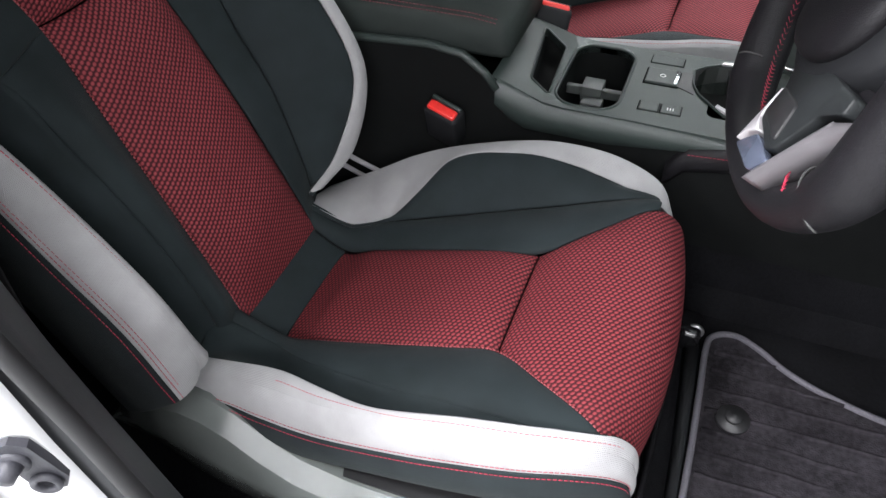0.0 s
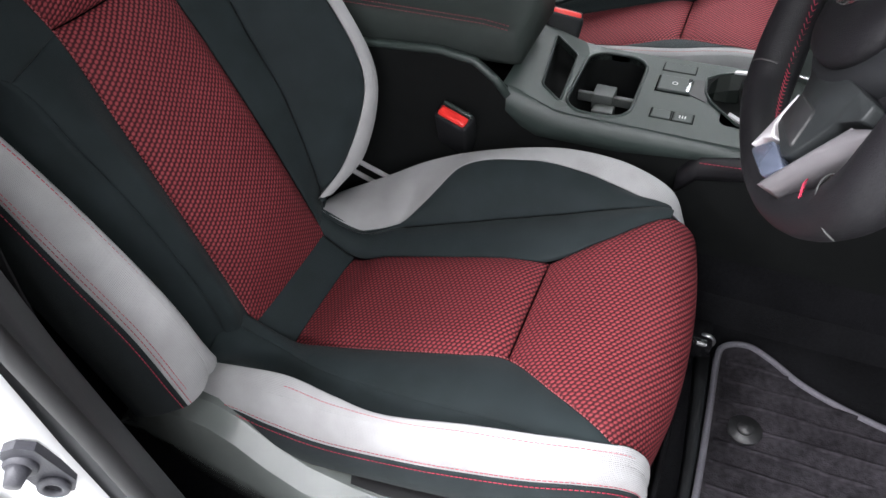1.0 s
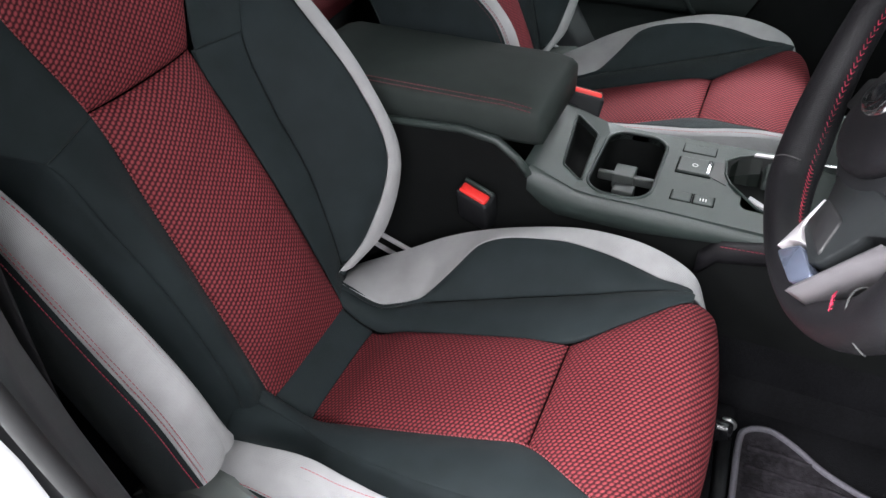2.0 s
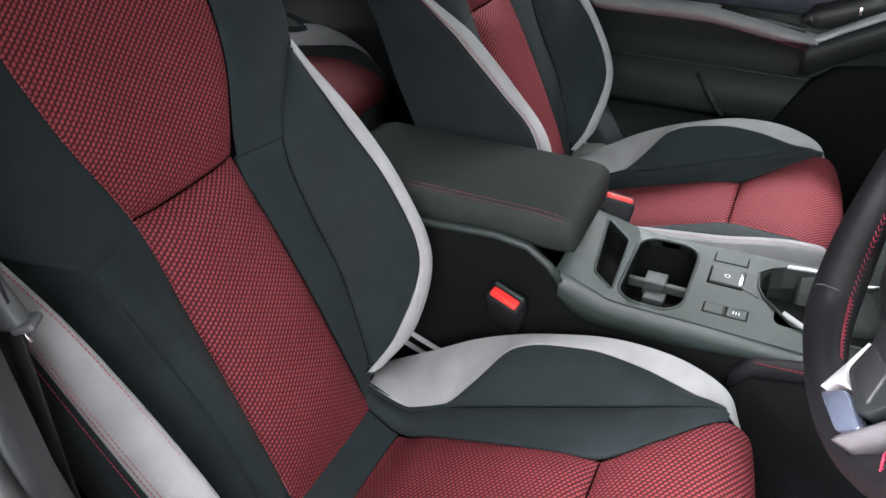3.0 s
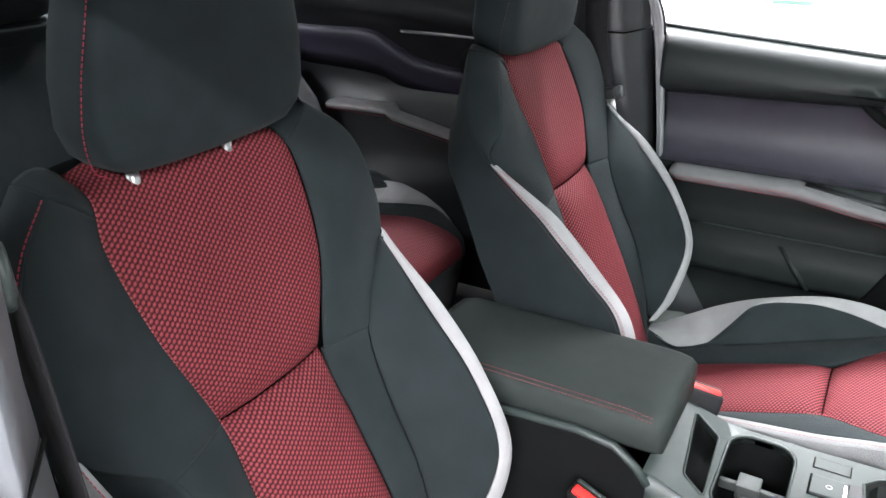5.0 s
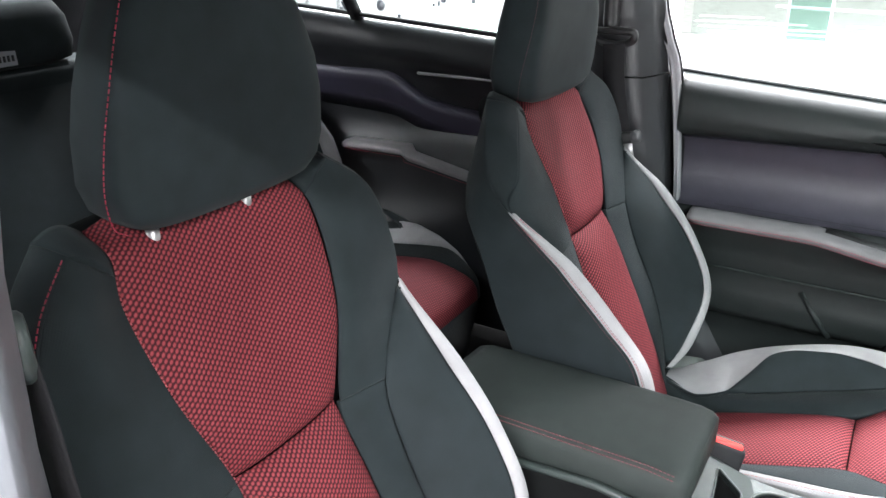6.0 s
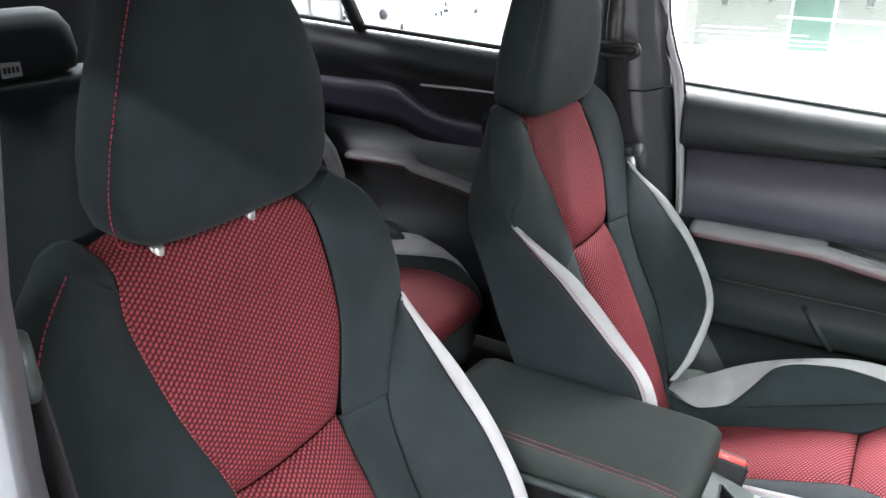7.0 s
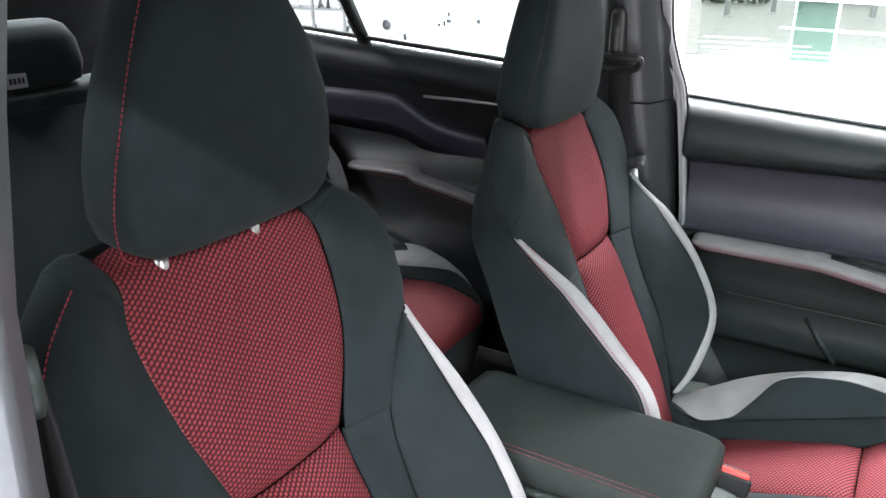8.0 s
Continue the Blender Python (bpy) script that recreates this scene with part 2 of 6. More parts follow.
def panel(rows, sink=0.0012, skirt=0.006, seams=(1, 1, 1, 1), bm=None):
    """A sewn panel from a grid of points: its sides sink into the seams and turn in. rows[i][j]; UV in metres."""
    bm = bm or bmesh.new()
    uv = bm.loops.layers.uv.verify()
    ni, nj = len(rows), len(rows[0])
    P = [[Vector(p) for p in r] for r in rows]
    N = [[None] * nj for _ in range(ni)]
    for i in range(ni):
        for j in range(nj):
            a = P[min(i + 1, ni - 1)][j] - P[max(i - 1, 0)][j]
            b = P[i][min(j + 1, nj - 1)] - P[i][max(j - 1, 0)]
            n = a.cross(b)
            if isinstance(rows, Rows) and rows.turned:
                n = -n
            N[i][j] = n.normalized() if n.length > 1e-12 else None
    for i in range(ni):
        for j in range(nj):
            if N[i][j] is None:
                for di, dj in ((1, 0), (-1, 0), (0, 1), (0, -1), (2, 0), (-2, 0), (0, 2), (0, -2)):
                    a, b = i + di, j + dj
                    if 0 <= a < ni and 0 <= b < nj and N[a][b] is not None:
                        N[i][j] = N[a][b]
                        break
                else:
                    N[i][j] = Vector((0, 0, 1))
    U = [[0.0] * nj for _ in range(ni)]
    V = [[0.0] * nj for _ in range(ni)]
    for j in range(nj):
        for i in range(1, ni):
            U[i][j] = U[i - 1][j] + (P[i][j] - P[i - 1][j]).length
    for i in range(ni):
        for j in range(1, nj):
            V[i][j] = V[i][j - 1] + (P[i][j] - P[i][j - 1]).length
        c = V[i][nj // 2]
        V[i] = [v - c for v in V[i]]
    um = [U[i][nj // 2] for i in range(ni)]
    drop = [1.0, 0.45, 0.1]

    def depth(i, j):
        d = 0.0
        for k, on in ((i, seams[0]), (ni - 1 - i, seams[1]), (j, seams[2]), (nj - 1 - j, seams[3])):
            if on and k < 3:
                d = max(d, drop[k])
        return d * sink
    vs = [[bm.verts.new(P[i][j] - N[i][j] * depth(i, j)) for j in range(nj)] for i in range(ni)]

    def quad(a, b, c, d, uvs):
        try:
            f = bm.faces.new((a, b, c, d))
        except ValueError:
            return
        for l, w in zip(f.loops, uvs):
            l[uv].uv = w
    for i in range(ni - 1):
        for j in range(nj - 1):
            quad(vs[i][j], vs[i][j + 1], vs[i + 1][j + 1], vs[i + 1][j],
                 ((um[i], V[i][j]), (um[i], V[i][j + 1]), (um[i + 1], V[i + 1][j + 1]), (um[i + 1], V[i + 1][j])))
    if skirt:
        ring = [(0, j) for j in range(nj)] + [(i, nj - 1) for i in range(1, ni)] + [(ni - 1, j) for j in range(nj - 2, -1, -1)] + [(i, 0) for i in range(ni - 2, 0, -1)]
        low = {q: bm.verts.new(vs[q[0]][q[1]].co - N[q[0]][q[1]] * skirt) for q in ring}
        for a, b in zip(ring, ring[1:] + ring[:1]):
            w = (um[a[0]], V[a[0]][a[1]])
            quad(vs[a[0]][a[1]], low[a], low[b], vs[b[0]][b[1]], (w, w, w, w))
    return bm


def between(a, b, u0, u1, nu, nt, bulge=0.0, edge=0.02, flip=False):
    """Rows between two rails a(u), b(u), bulged out by the given height."""
    rows = Rows()
    rows.turned = flip
    for s in steps(nu, edge * 0.6):
        u = u0 + (u1 - u0) * s
        p, q = a(u), b(u)
        d = 1e-3
        tang = (a(min(u + d, u1)) + b(min(u + d, u1)) - a(max(u - d, u0)) - b(max(u - d, u0)))
        nrm = tang.cross(q - p)
        nrm = nrm.normalized() if nrm.length > 1e-9 else Vector((0, 0, 1))
        if flip:
            nrm = -nrm
        rows.append([p.lerp(q, t) + nrm * (bulge(s, t) if callable(bulge) else bulge * 4 * t * (1 - t)) for t in steps(nt, edge)])
    return rows


def mirrored(f, sy, reach=None):
    return lambda u: (lambda p: Vector((p.x, p.y * sy * (reach(u) if reach else 1.0), p.z)))(f(u))


def box(bm, lo, hi, bevel=0.0, seg=2, m=None):
    c = [(a + b) / 2 for a, b in zip(lo, hi)]
    s = [abs(b - a) for a, b in zip(lo, hi)]
    made = bmesh.ops.create_cube(bm, size=1, matrix=Matrix.Translation(c) @ Matrix.Diagonal((*s, 1)))
    verts = made["verts"]
    if bevel:
        edges = list({e for v in verts for e in v.link_edges})
        r = bmesh.ops.bevel(bm, geom=edges, offset=bevel, segments=seg, profile=0.5, affect="EDGES")
        verts = list({v for f in r["faces"] for v in f.verts} | {v for v in verts if v.is_valid})
    if m is not None:
        bmesh.ops.transform(bm, matrix=m, verts=[v for v in verts if v.is_valid])
    return verts


def new_box(lo, hi, bevel=0.0, seg=2, m=None):
    bm = bmesh.new()
    box(bm, lo, hi, bevel, seg, m)
    return bm


def tube(pts, r, seg=8, closed=False, bm=None, squash=1.0):
    """A round bar along points."""
    bm = bm or bmesh.new()
    pts = [Vector(p) for p in pts]
    n = len(pts)
    rings, prev = [], None
    for i, p in enumerate(pts):
        a = pts[(i + 1) % n] if closed or i + 1 < n else p
        b = pts[i - 1] if closed or i > 0 else p
        t = (a - b).normalized()
        ref = prev if prev is not None else (Vector((0, 0, 1)) if abs(t.z) < 0.9 else Vector((1, 0, 0)))
        x = (ref - t * ref.dot(t)).normalized()
        prev = x
        y = t.cross(x)
        rad = r(i / max(1, n - 1)) if callable(r) else r
        rings.append([bm.verts.new(p + x * math.cos(2 * math.pi * k / seg) * rad + y * math.sin(2 * math.pi * k / seg) * rad * squash) for k in range(seg)])
    for i in range(n if closed else n - 1):
        a, b = rings[i], rings[(i + 1) % n]
        for k in range(seg):
            bm.faces.new((a[k], a[(k + 1) % seg], b[(k + 1) % seg], b[k]))
    if not closed:
        bm.faces.new(rings[0][::-1])
        bm.faces.new(rings[-1])
    return bm


def loft(sections, cap=True, closed=True, bm=None):
    bm = bm or bmesh.new()
    rings = [[bm.verts.new(p) for p in s] for s in sections]
    n = len(rings[0])
    for a, b in zip(rings, rings[1:]):
        for k in range(n if closed else n - 1):
            bm.faces.new((a[k], a[(k + 1) % n], b[(k + 1) % n], b[k]))
    if cap and closed:
        bm.faces.new(rings[0][::-1])
        bm.faces.new(rings[-1])
    return bm


def stitches(curve, u0, u1, pitch=0.0052, length=0.0038, r=0.00048, off=(0, 0, 0)):
    """A row of raised stitches along a curve."""
    bm = bmesh.new()
    n = 240
    pts = [curve(u0 + (u1 - u0) * i / n) + Vector(off) for i in range(n + 1)]
    run, acc = [0.0], 0.0
    for a, b in zip(pts, pts[1:]):
        acc += (b - a).length
        run.append(acc)

    def at(d):
        i = next((k for k in range(1, len(run)) if run[k] >= d), len(run) - 1)
        f = (d - run[i - 1]) / max(1e-9, run[i] - run[i - 1])
        return pts[i - 1].lerp(pts[i], f)
    d = 0.0
    while d + length < acc:
        tube([at(d), at(d + length * 0.5), at(d + length)], r, 5, bm=bm)
        d += pitch
    return bm


def prism(outline, lo, hi, axis="z", holes=(), bevel=0.0):
    """A plate from a 2D outline with holes, between two heights along an axis."""
    bm = bmesh.new()

    def put(p, h):
        return {"z": (p[0], p[1], h), "y": (p[0], h, p[1]), "x": (h, p[0], p[1])}[axis]
    edges = []
    for loop in (outline, *holes):
        vs = [bm.verts.new(put(p, lo(p[0], p[1]) if callable(lo) else lo)) for p in loop]
        edges += [bm.edges.new((a, b)) for a, b in zip(vs, vs[1:] + vs[:1])]
    bmesh.ops.triangle_fill(bm, use_beauty=True, use_dissolve=False, edges=edges)
    base = list(bm.faces)
    r = bmesh.ops.extrude_face_region(bm, geom=base)
    for v in [g for g in r["geom"] if isinstance(g, bmesh.types.BMVert)]:
        a = {"z": (v.co.x, v.co.y), "y": (v.co.x, v.co.z), "x": (v.co.y, v.co.z)}[axis]
        v.co = Vector(put(a, hi(*a) if callable(hi) else hi))
    return bm


def rounded(x0, y0, x1, y1, r, n=6):
    pts = []
    for cx, cy, a0 in ((x1 - r, y1 - r, 0), (x0 + r, y1 - r, 90), (x0 + r, y0 + r, 180), (x1 - r, y0 + r, 270)):
        for k in range(n + 1):
            a = radians(a0 + 90 * k / n)
            pts.append((cx + r * math.cos(a), cy + r * math.sin(a)))
    return pts


STRIKER_GREY = material("dark_cast_metal", (0.035, 0.035, 0.043), 0.5, vary=0.15, scale=90, bump=0.3)
DARK_SEAM = material("grey_seam", (0.05, 0.05, 0.05), 0.5, vary=0.1)
EDGE_GREEN = material("green_glass_edge", (0.22, 0.36, 0.32), 0.25, vary=0.1)
PALE_GREEN = material("pale_green_board", (0.50, 0.68, 0.56), 0.6, vary=0.05)
FRAME_GREY = material("grey_frame_trim", (0.30, 0.30, 0.31), 0.4, vary=0.06, bump=0.15, bump_scale=1500)
POST_GREY = material("pale_grey_steel", (0.34, 0.37, 0.36), 0.5, vary=0.08)
HARD_PLASTIC = material("hard_dark_plastic", (0.012, 0.0125, 0.014), 0.6, spec=0.2, vary=0.1, bump=0.25, bump_scale=1400)
WHEEL_LEATHER = material("wheel_leather", (0.0095, 0.0090, 0.0105), 0.50, spec=0.20, vary=0.12, bump=0.35, bump_scale=900)
CUP_GREY = material("grey_cup_plastic", (0.065, 0.072, 0.070), 0.45, vary=0.06)

TONGUE_GREY = material("grey_belt_tongue", (0.080, 0.083, 0.086), 0.34, vary=0.08)
# door plastic darkened to carry the shade of the rear cabin
SHADED_PLASTIC = material("shaded_door_plastic", (0.013, 0.014, 0.016), 0.40, spec=0.32, vary=0.1, bump=0.25, bump_scale=1400)
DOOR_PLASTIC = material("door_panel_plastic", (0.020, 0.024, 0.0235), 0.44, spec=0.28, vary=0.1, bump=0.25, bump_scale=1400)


# ---- front seats ----
# rails of the cushion, from the rear of the seat to the front fold (half a seat; the other half is mirrored)
C_MID = spline([(-0.35, 0, 0.572), (-0.28, 0, 0.521), (-0.225, 0, 0.541), (-0.15, 0, 0.566), (-0.06, 0, 0.596), (0, 0, 0.614), (0.06, 0, 0.628), (0.115, 0, 0.634), (0.158, 0, 0.62), (0.181, 0, 0.58), (0.176, 0, 0.5)])
C_INS = spline([(-0.35, 0.086, 0.566), (-0.28, 0.086, 0.52), (-0.225, 0.085, 0.54), (-0.15, 0.084, 0.566), (-0.06, 0.082, 0.596), (0, 0.082, 0.614), (0.06, 0.12, 0.634), (0.117, 0.16, 0.65), (0.15, 0.176, 0.628), (0.162, 0.18, 0.586), (0.156, 0.18, 0.508)])
C_SIDE = spline([(-0.35, 0.112, 0.57), (-0.282, 0.108, 0.545), (-0.226, 0.127, 0.556), (-0.15, 0.143, 0.575), (-0.06, 0.156, 0.602), (0, 0.164, 0.62), (0.06, 0.175, 0.637), (0.115, 0.183, 0.648), (0.147, 0.188, 0.628), (0.158, 0.19, 0.588), (0.152, 0.188, 0.51)])
C_WHITE_SOFT = spline([(-0.345, 0.11, 0.572), (-0.275, 0.113, 0.548), (-0.226, 0.131, 0.557), (-0.161, 0.196, 0.63), (-0.07, 0.209, 0.656), (0, 0.208, 0.657), (0.06, 0.203, 0.647), (0.108, 0.197, 0.636), (0.138, 0.195, 0.618), (0.15, 0.197, 0.585), (0.147, 0.195, 0.51)])


def C_WHITE(u):
    """Inner seam of the bolster trim, with a sharp corner where the trim widens to the rear."""
    if not 1 < u < 3:
        return C_WHITE_SOFT(u)
    f = u - int(u)
    straight = C_WHITE_SOFT(int(u)).lerp(C_WHITE_SOFT(int(u) + 1), f)
    return straight if u < 2 else straight.lerp(C_WHITE_SOFT(u), f ** 3)


C_CREST = spline([(-0.365, 0.2, 0.525), (-0.285, 0.219, 0.565), (-0.223, 0.228, 0.601), (-0.15, 0.23, 0.635), (-0.06, 0.23, 0.664), (0, 0.23, 0.672), (0.06, 0.229, 0.667), (0.114, 0.222, 0.648), (0.136, 0.216, 0.614), (0.144, 0.214, 0.57), (0.142, 0.21, 0.51)])
C_SEW = spline([(-0.365, 0.230, 0.470), (-0.285, 0.243, 0.510), (-0.223, 0.249, 0.545), (-0.15, 0.251, 0.578), (-0.06, 0.251, 0.606), (0, 0.250, 0.616),
                (0.06, 0.248, 0.614), (0.112, 0.238, 0.597), (0.137, 0.226, 0.572), (0.145, 0.219, 0.540), (0.143, 0.212, 0.505)])
C_LOW = spline([(-0.365, 0.225, 0.420), (-0.285, 0.238, 0.440), (-0.223, 0.243, 0.460), (-0.15, 0.245, 0.490), (-0.06, 0.245, 0.515), (0, 0.243, 0.523),
                (0.06, 0.240, 0.524), (0.112, 0.232, 0.515), (0.137, 0.220, 0.505), (0.145, 0.214, 0.498), (0.143, 0.208, 0.490)])
# rails of the backrest, from the bottom to the top
B_MID = spline([(-0.322, 0, 0.545), (-0.347, 0, 0.620), (-0.393, 0, 0.730), (-0.433, 0, 0.820), (-0.471, 0, 0.910), (-0.515, 0, 1.020),
                (-0.548, 0, 1.110), (-0.572, 0, 1.160), (-0.625, 0, 1.180)])
B_INS = spline([(-0.324, 0.09, 0.545), (-0.353, 0.088, 0.62), (-0.398, 0.086, 0.73), (-0.438, 0.083, 0.82), (-0.476, 0.082, 0.91), (-0.502, 0.116, 1.02), (-0.534, 0.128, 1.11), (-0.554, 0.119, 1.156), (-0.609, 0.108, 1.168)])
B_SIDE = spline([(-0.340, 0.125, 0.545), (-0.350, 0.128, 0.620), (-0.382, 0.136, 0.730), (-0.428, 0.143, 0.820), (-0.463, 0.157, 0.905), (-0.497, 0.232, 0.988)])
B_WHITE = spline([(-0.337, 0.107, 0.593), (-0.321, 0.172, 0.624), (-0.306, 0.217, 0.722), (-0.349, 0.224, 0.823), (-0.417, 0.228, 0.906), (-0.496, 0.238, 0.992)])
B_CREST = spline([(-0.326, 0.128, 0.588), (-0.309, 0.204, 0.613), (-0.296, 0.236, 0.719), (-0.338, 0.239, 0.823), (-0.405, 0.241, 0.912), (-0.5, 0.246, 1), (-0.507, 0.24, 1.072), (-0.518, 0.214, 1.136), (-0.54, 0.165, 1.179)])
B_SEW = spline([(-0.352, 0.135, 0.575), (-0.34, 0.212, 0.602), (-0.324, 0.246, 0.708), (-0.362, 0.247, 0.808), (-0.426, 0.248, 0.896), (-0.506, 0.253, 0.985), (-0.54, 0.247, 1.072), (-0.557, 0.222, 1.139), (-0.582, 0.172, 1.184)])
B_REAR = spline([(-0.410, 0.235, 0.500), (-0.435, 0.243, 0.600), (-0.480, 0.245, 0.710), (-0.520, 0.245, 0.800), (-0.560, 0.243, 0.890), (-0.610, 0.236, 1.000),
                 (-0.630, 0.206, 1.052), (-0.632, 0.172, 1.088), (-0.634, 0.126, 1.106)])
B_WING = spline([(-0.463, 0.157, 0.905), (-0.500, 0.246, 1.000), (-0.507, 0.240, 1.072), (-0.518, 0.214, 1.136), (-0.540, 0.165, 1.179)])


# the flatter half beside the open door
C_OUT = [spline(k) for k in (
    [(-0.345, 0.166, 0.556), (-0.285, 0.170, 0.577), (-0.222, 0.169, 0.588), (-0.16, 0.180, 0.596), (-0.095, 0.194, 0.615), (0, 0.192, 0.645),
     (0.06, 0.188, 0.657), (0.112, 0.175, 0.655), (0.150, 0.160, 0.640), (0.168, 0.152, 0.600), (0.162, 0.150, 0.510)],
    [(-0.345, 0.184, 0.560), (-0.285, 0.190, 0.571), (-0.222, 0.191, 0.579), (-0.16, 0.197, 0.589), (-0.06, 0.203, 0.619), (0, 0.205, 0.638),
     (0.06, 0.202, 0.650), (0.112, 0.189, 0.648), (0.152, 0.172, 0.630), (0.169, 0.163, 0.590), (0.163, 0.160, 0.510)],
    [(-0.345, 0.205, 0.530), (-0.285, 0.208, 0.546), (-0.235, 0.209, 0.541), (-0.16, 0.212, 0.547), (-0.06, 0.214, 0.573), (0, 0.214, 0.592),
     (0.06, 0.212, 0.611), (0.112, 0.202, 0.620), (0.150, 0.185, 0.606), (0.167, 0.172, 0.575), (0.162, 0.165, 0.505)],
    [(-0.345, 0.200, 0.470), (-0.285, 0.203, 0.470), (-0.235, 0.205, 0.472), (-0.16, 0.208, 0.490), (-0.06, 0.210, 0.515), (0, 0.210, 0.530),
     (0.06, 0.208, 0.545), (0.112, 0.198, 0.555), (0.150, 0.180, 0.548), (0.166, 0.168, 0.530), (0.160, 0.160, 0.490)])]
C_CREW = [spline(k) for k in (
    [(-0.345, 0.166, 0.560), (-0.285, 0.175, 0.590), (-0.222, 0.182, 0.612), (-0.16, 0.190, 0.632), (-0.095, 0.192, 0.643), (0, 0.190, 0.654),
     (0.06, 0.186, 0.664), (0.112, 0.172, 0.662), (0.150, 0.158, 0.648), (0.168, 0.152, 0.600), (0.162, 0.150, 0.510)],
    [(-0.345, 0.178, 0.552), (-0.285, 0.187, 0.582), (-0.222, 0.194, 0.604), (-0.16, 0.202, 0.624), (-0.095, 0.204, 0.635), (0, 0.202, 0.646),
     (0.06, 0.198, 0.656), (0.112, 0.184, 0.654), (0.152, 0.169, 0.637), (0.169, 0.162, 0.590), (0.163, 0.160, 0.510)],
    [(-0.345, 0.205, 0.520), (-0.285, 0.208, 0.540), (-0.222, 0.209, 0.558), (-0.16, 0.211, 0.578), (-0.095, 0.213, 0.592), (0, 0.211, 0.604),
     (0.06, 0.207, 0.614), (0.112, 0.196, 0.618), (0.150, 0.182, 0.606), (0.167, 0.171, 0.575), (0.162, 0.165, 0.505)],
    [(-0.345, 0.200, 0.470), (-0.285, 0.203, 0.470), (-0.222, 0.205, 0.474), (-0.16, 0.208, 0.490), (-0.095, 0.210, 0.505), (0, 0.210, 0.530),
     (0.06, 0.206, 0.545), (0.112, 0.194, 0.552), (0.150, 0.178, 0.548), (0.166, 0.167, 0.530), (0.160, 0.160, 0.490)])]
B_OUT = [spline(k) for k in (
    [(-0.340, 0.125, 0.545), (-0.350, 0.128, 0.620), (-0.384, 0.136, 0.730), (-0.432, 0.143, 0.820), (-0.464, 0.157, 0.900), (-0.488, 0.222, 0.962)],
    [(-0.312, 0.176, 0.588), (-0.306, 0.192, 0.635), (-0.318, 0.208, 0.725), (-0.372, 0.212, 0.815), (-0.432, 0.216, 0.895), (-0.487, 0.226, 0.966)],
    [(-0.306, 0.200, 0.586), (-0.298, 0.208, 0.632), (-0.308, 0.220, 0.722), (-0.362, 0.224, 0.812), (-0.424, 0.227, 0.893), (-0.491, 0.236, 0.974),
     (-0.507, 0.236, 1.070), (-0.518, 0.213, 1.136), (-0.540, 0.165, 1.179)],
    [(-0.302, 0.243, 0.588), (-0.309, 0.245, 0.615), (-0.335, 0.247, 0.690), (-0.385, 0.247, 0.770), (-0.435, 0.246, 0.850), (-0.505, 0.243, 0.955),
     (-0.540, 0.244, 1.070), (-0.557, 0.221, 1.139), (-0.582, 0.172, 1.184)],
    [(-0.464, 0.157, 0.900), (-0.491, 0.236, 0.974), (-0.507, 0.236, 1.070), (-0.518, 0.213, 1.136), (-0.540, 0.165, 1.179)])]


# the half of the passenger seat beside the console
B_INNER = [spline(k) for k in (
    [(-0.340, 0.125, 0.545), (-0.350, 0.128, 0.620), (-0.384, 0.136, 0.730), (-0.432, 0.143, 0.820), (-0.463, 0.157, 0.905), (-0.499, 0.228, 0.996)],
    [(-0.300, 0.165, 0.600), (-0.285, 0.192, 0.680), (-0.298, 0.205, 0.775), (-0.352, 0.209, 0.846), (-0.424, 0.213, 0.922), (-0.503, 0.236, 1.008)],
    [(-0.285, 0.185, 0.600), (-0.268, 0.212, 0.680), (-0.282, 0.224, 0.775), (-0.336, 0.227, 0.848), (-0.410, 0.229, 0.928), (-0.506, 0.243, 1.014),
     (-0.502, 0.224, 1.072), (-0.515, 0.192, 1.132), (-0.540, 0.148, 1.172)],
    [(-0.290, 0.205, 0.595), (-0.275, 0.232, 0.670), (-0.300, 0.243, 0.787), (-0.352, 0.245, 0.848), (-0.424, 0.245, 0.921), (-0.512, 0.246, 1.016),
     (-0.540, 0.247, 1.072), (-0.557, 0.222, 1.139), (-0.582, 0.172, 1.184)],
    [(-0.463, 0.157, 0.905), (-0.506, 0.243, 1.014), (-0.502, 0.224, 1.072), (-0.515, 0.192, 1.132), (-0.540, 0.148, 1.172)])]


def both_halves(mid, edge, u0, u1, nu, nt, reach=None, flip=False, dip=(0, 0, 0), ends=(0, 1), puff=(0, 0, 0), far=None):
    """Rows of a middle panel that spans both halves, dished along the centre line and drawn in at its cross seams."""
    rows = Rows()
    rows.turned = flip
    dip, puff = Vector(dip), Vector(puff)
    length = (mid(u1) - mid(u0)).length
    for s in steps(nu, 0.012):
        u = u0 + (u1 - u0) * s
        e, c = edge(u), mid(u)
        pull = ends[0] * math.exp(-s * length / 0.016) + ends[1] * math.exp(-(1 - s) * length / 0.016)
        row = []
        for t in steps(nt, 0.012):
            w = 2 * t - 1
            side = reach(u) if reach and w < 0 else far(u) if far and w > 0 else 1.0
            p = c.lerp(Vector((e.x, 0, e.z)), abs(w) ** 2.2)
            row.append(Vector((p.x, e.y * w * side, p.z)) + dip * pull + puff * (1 - abs(w) ** 5) * (1 - 0.8 * min(1, pull)) * (min(1, 0.05 + 3.2 * s) if ends[0] == 0 else 1))
        rows.append(row)
    return rows


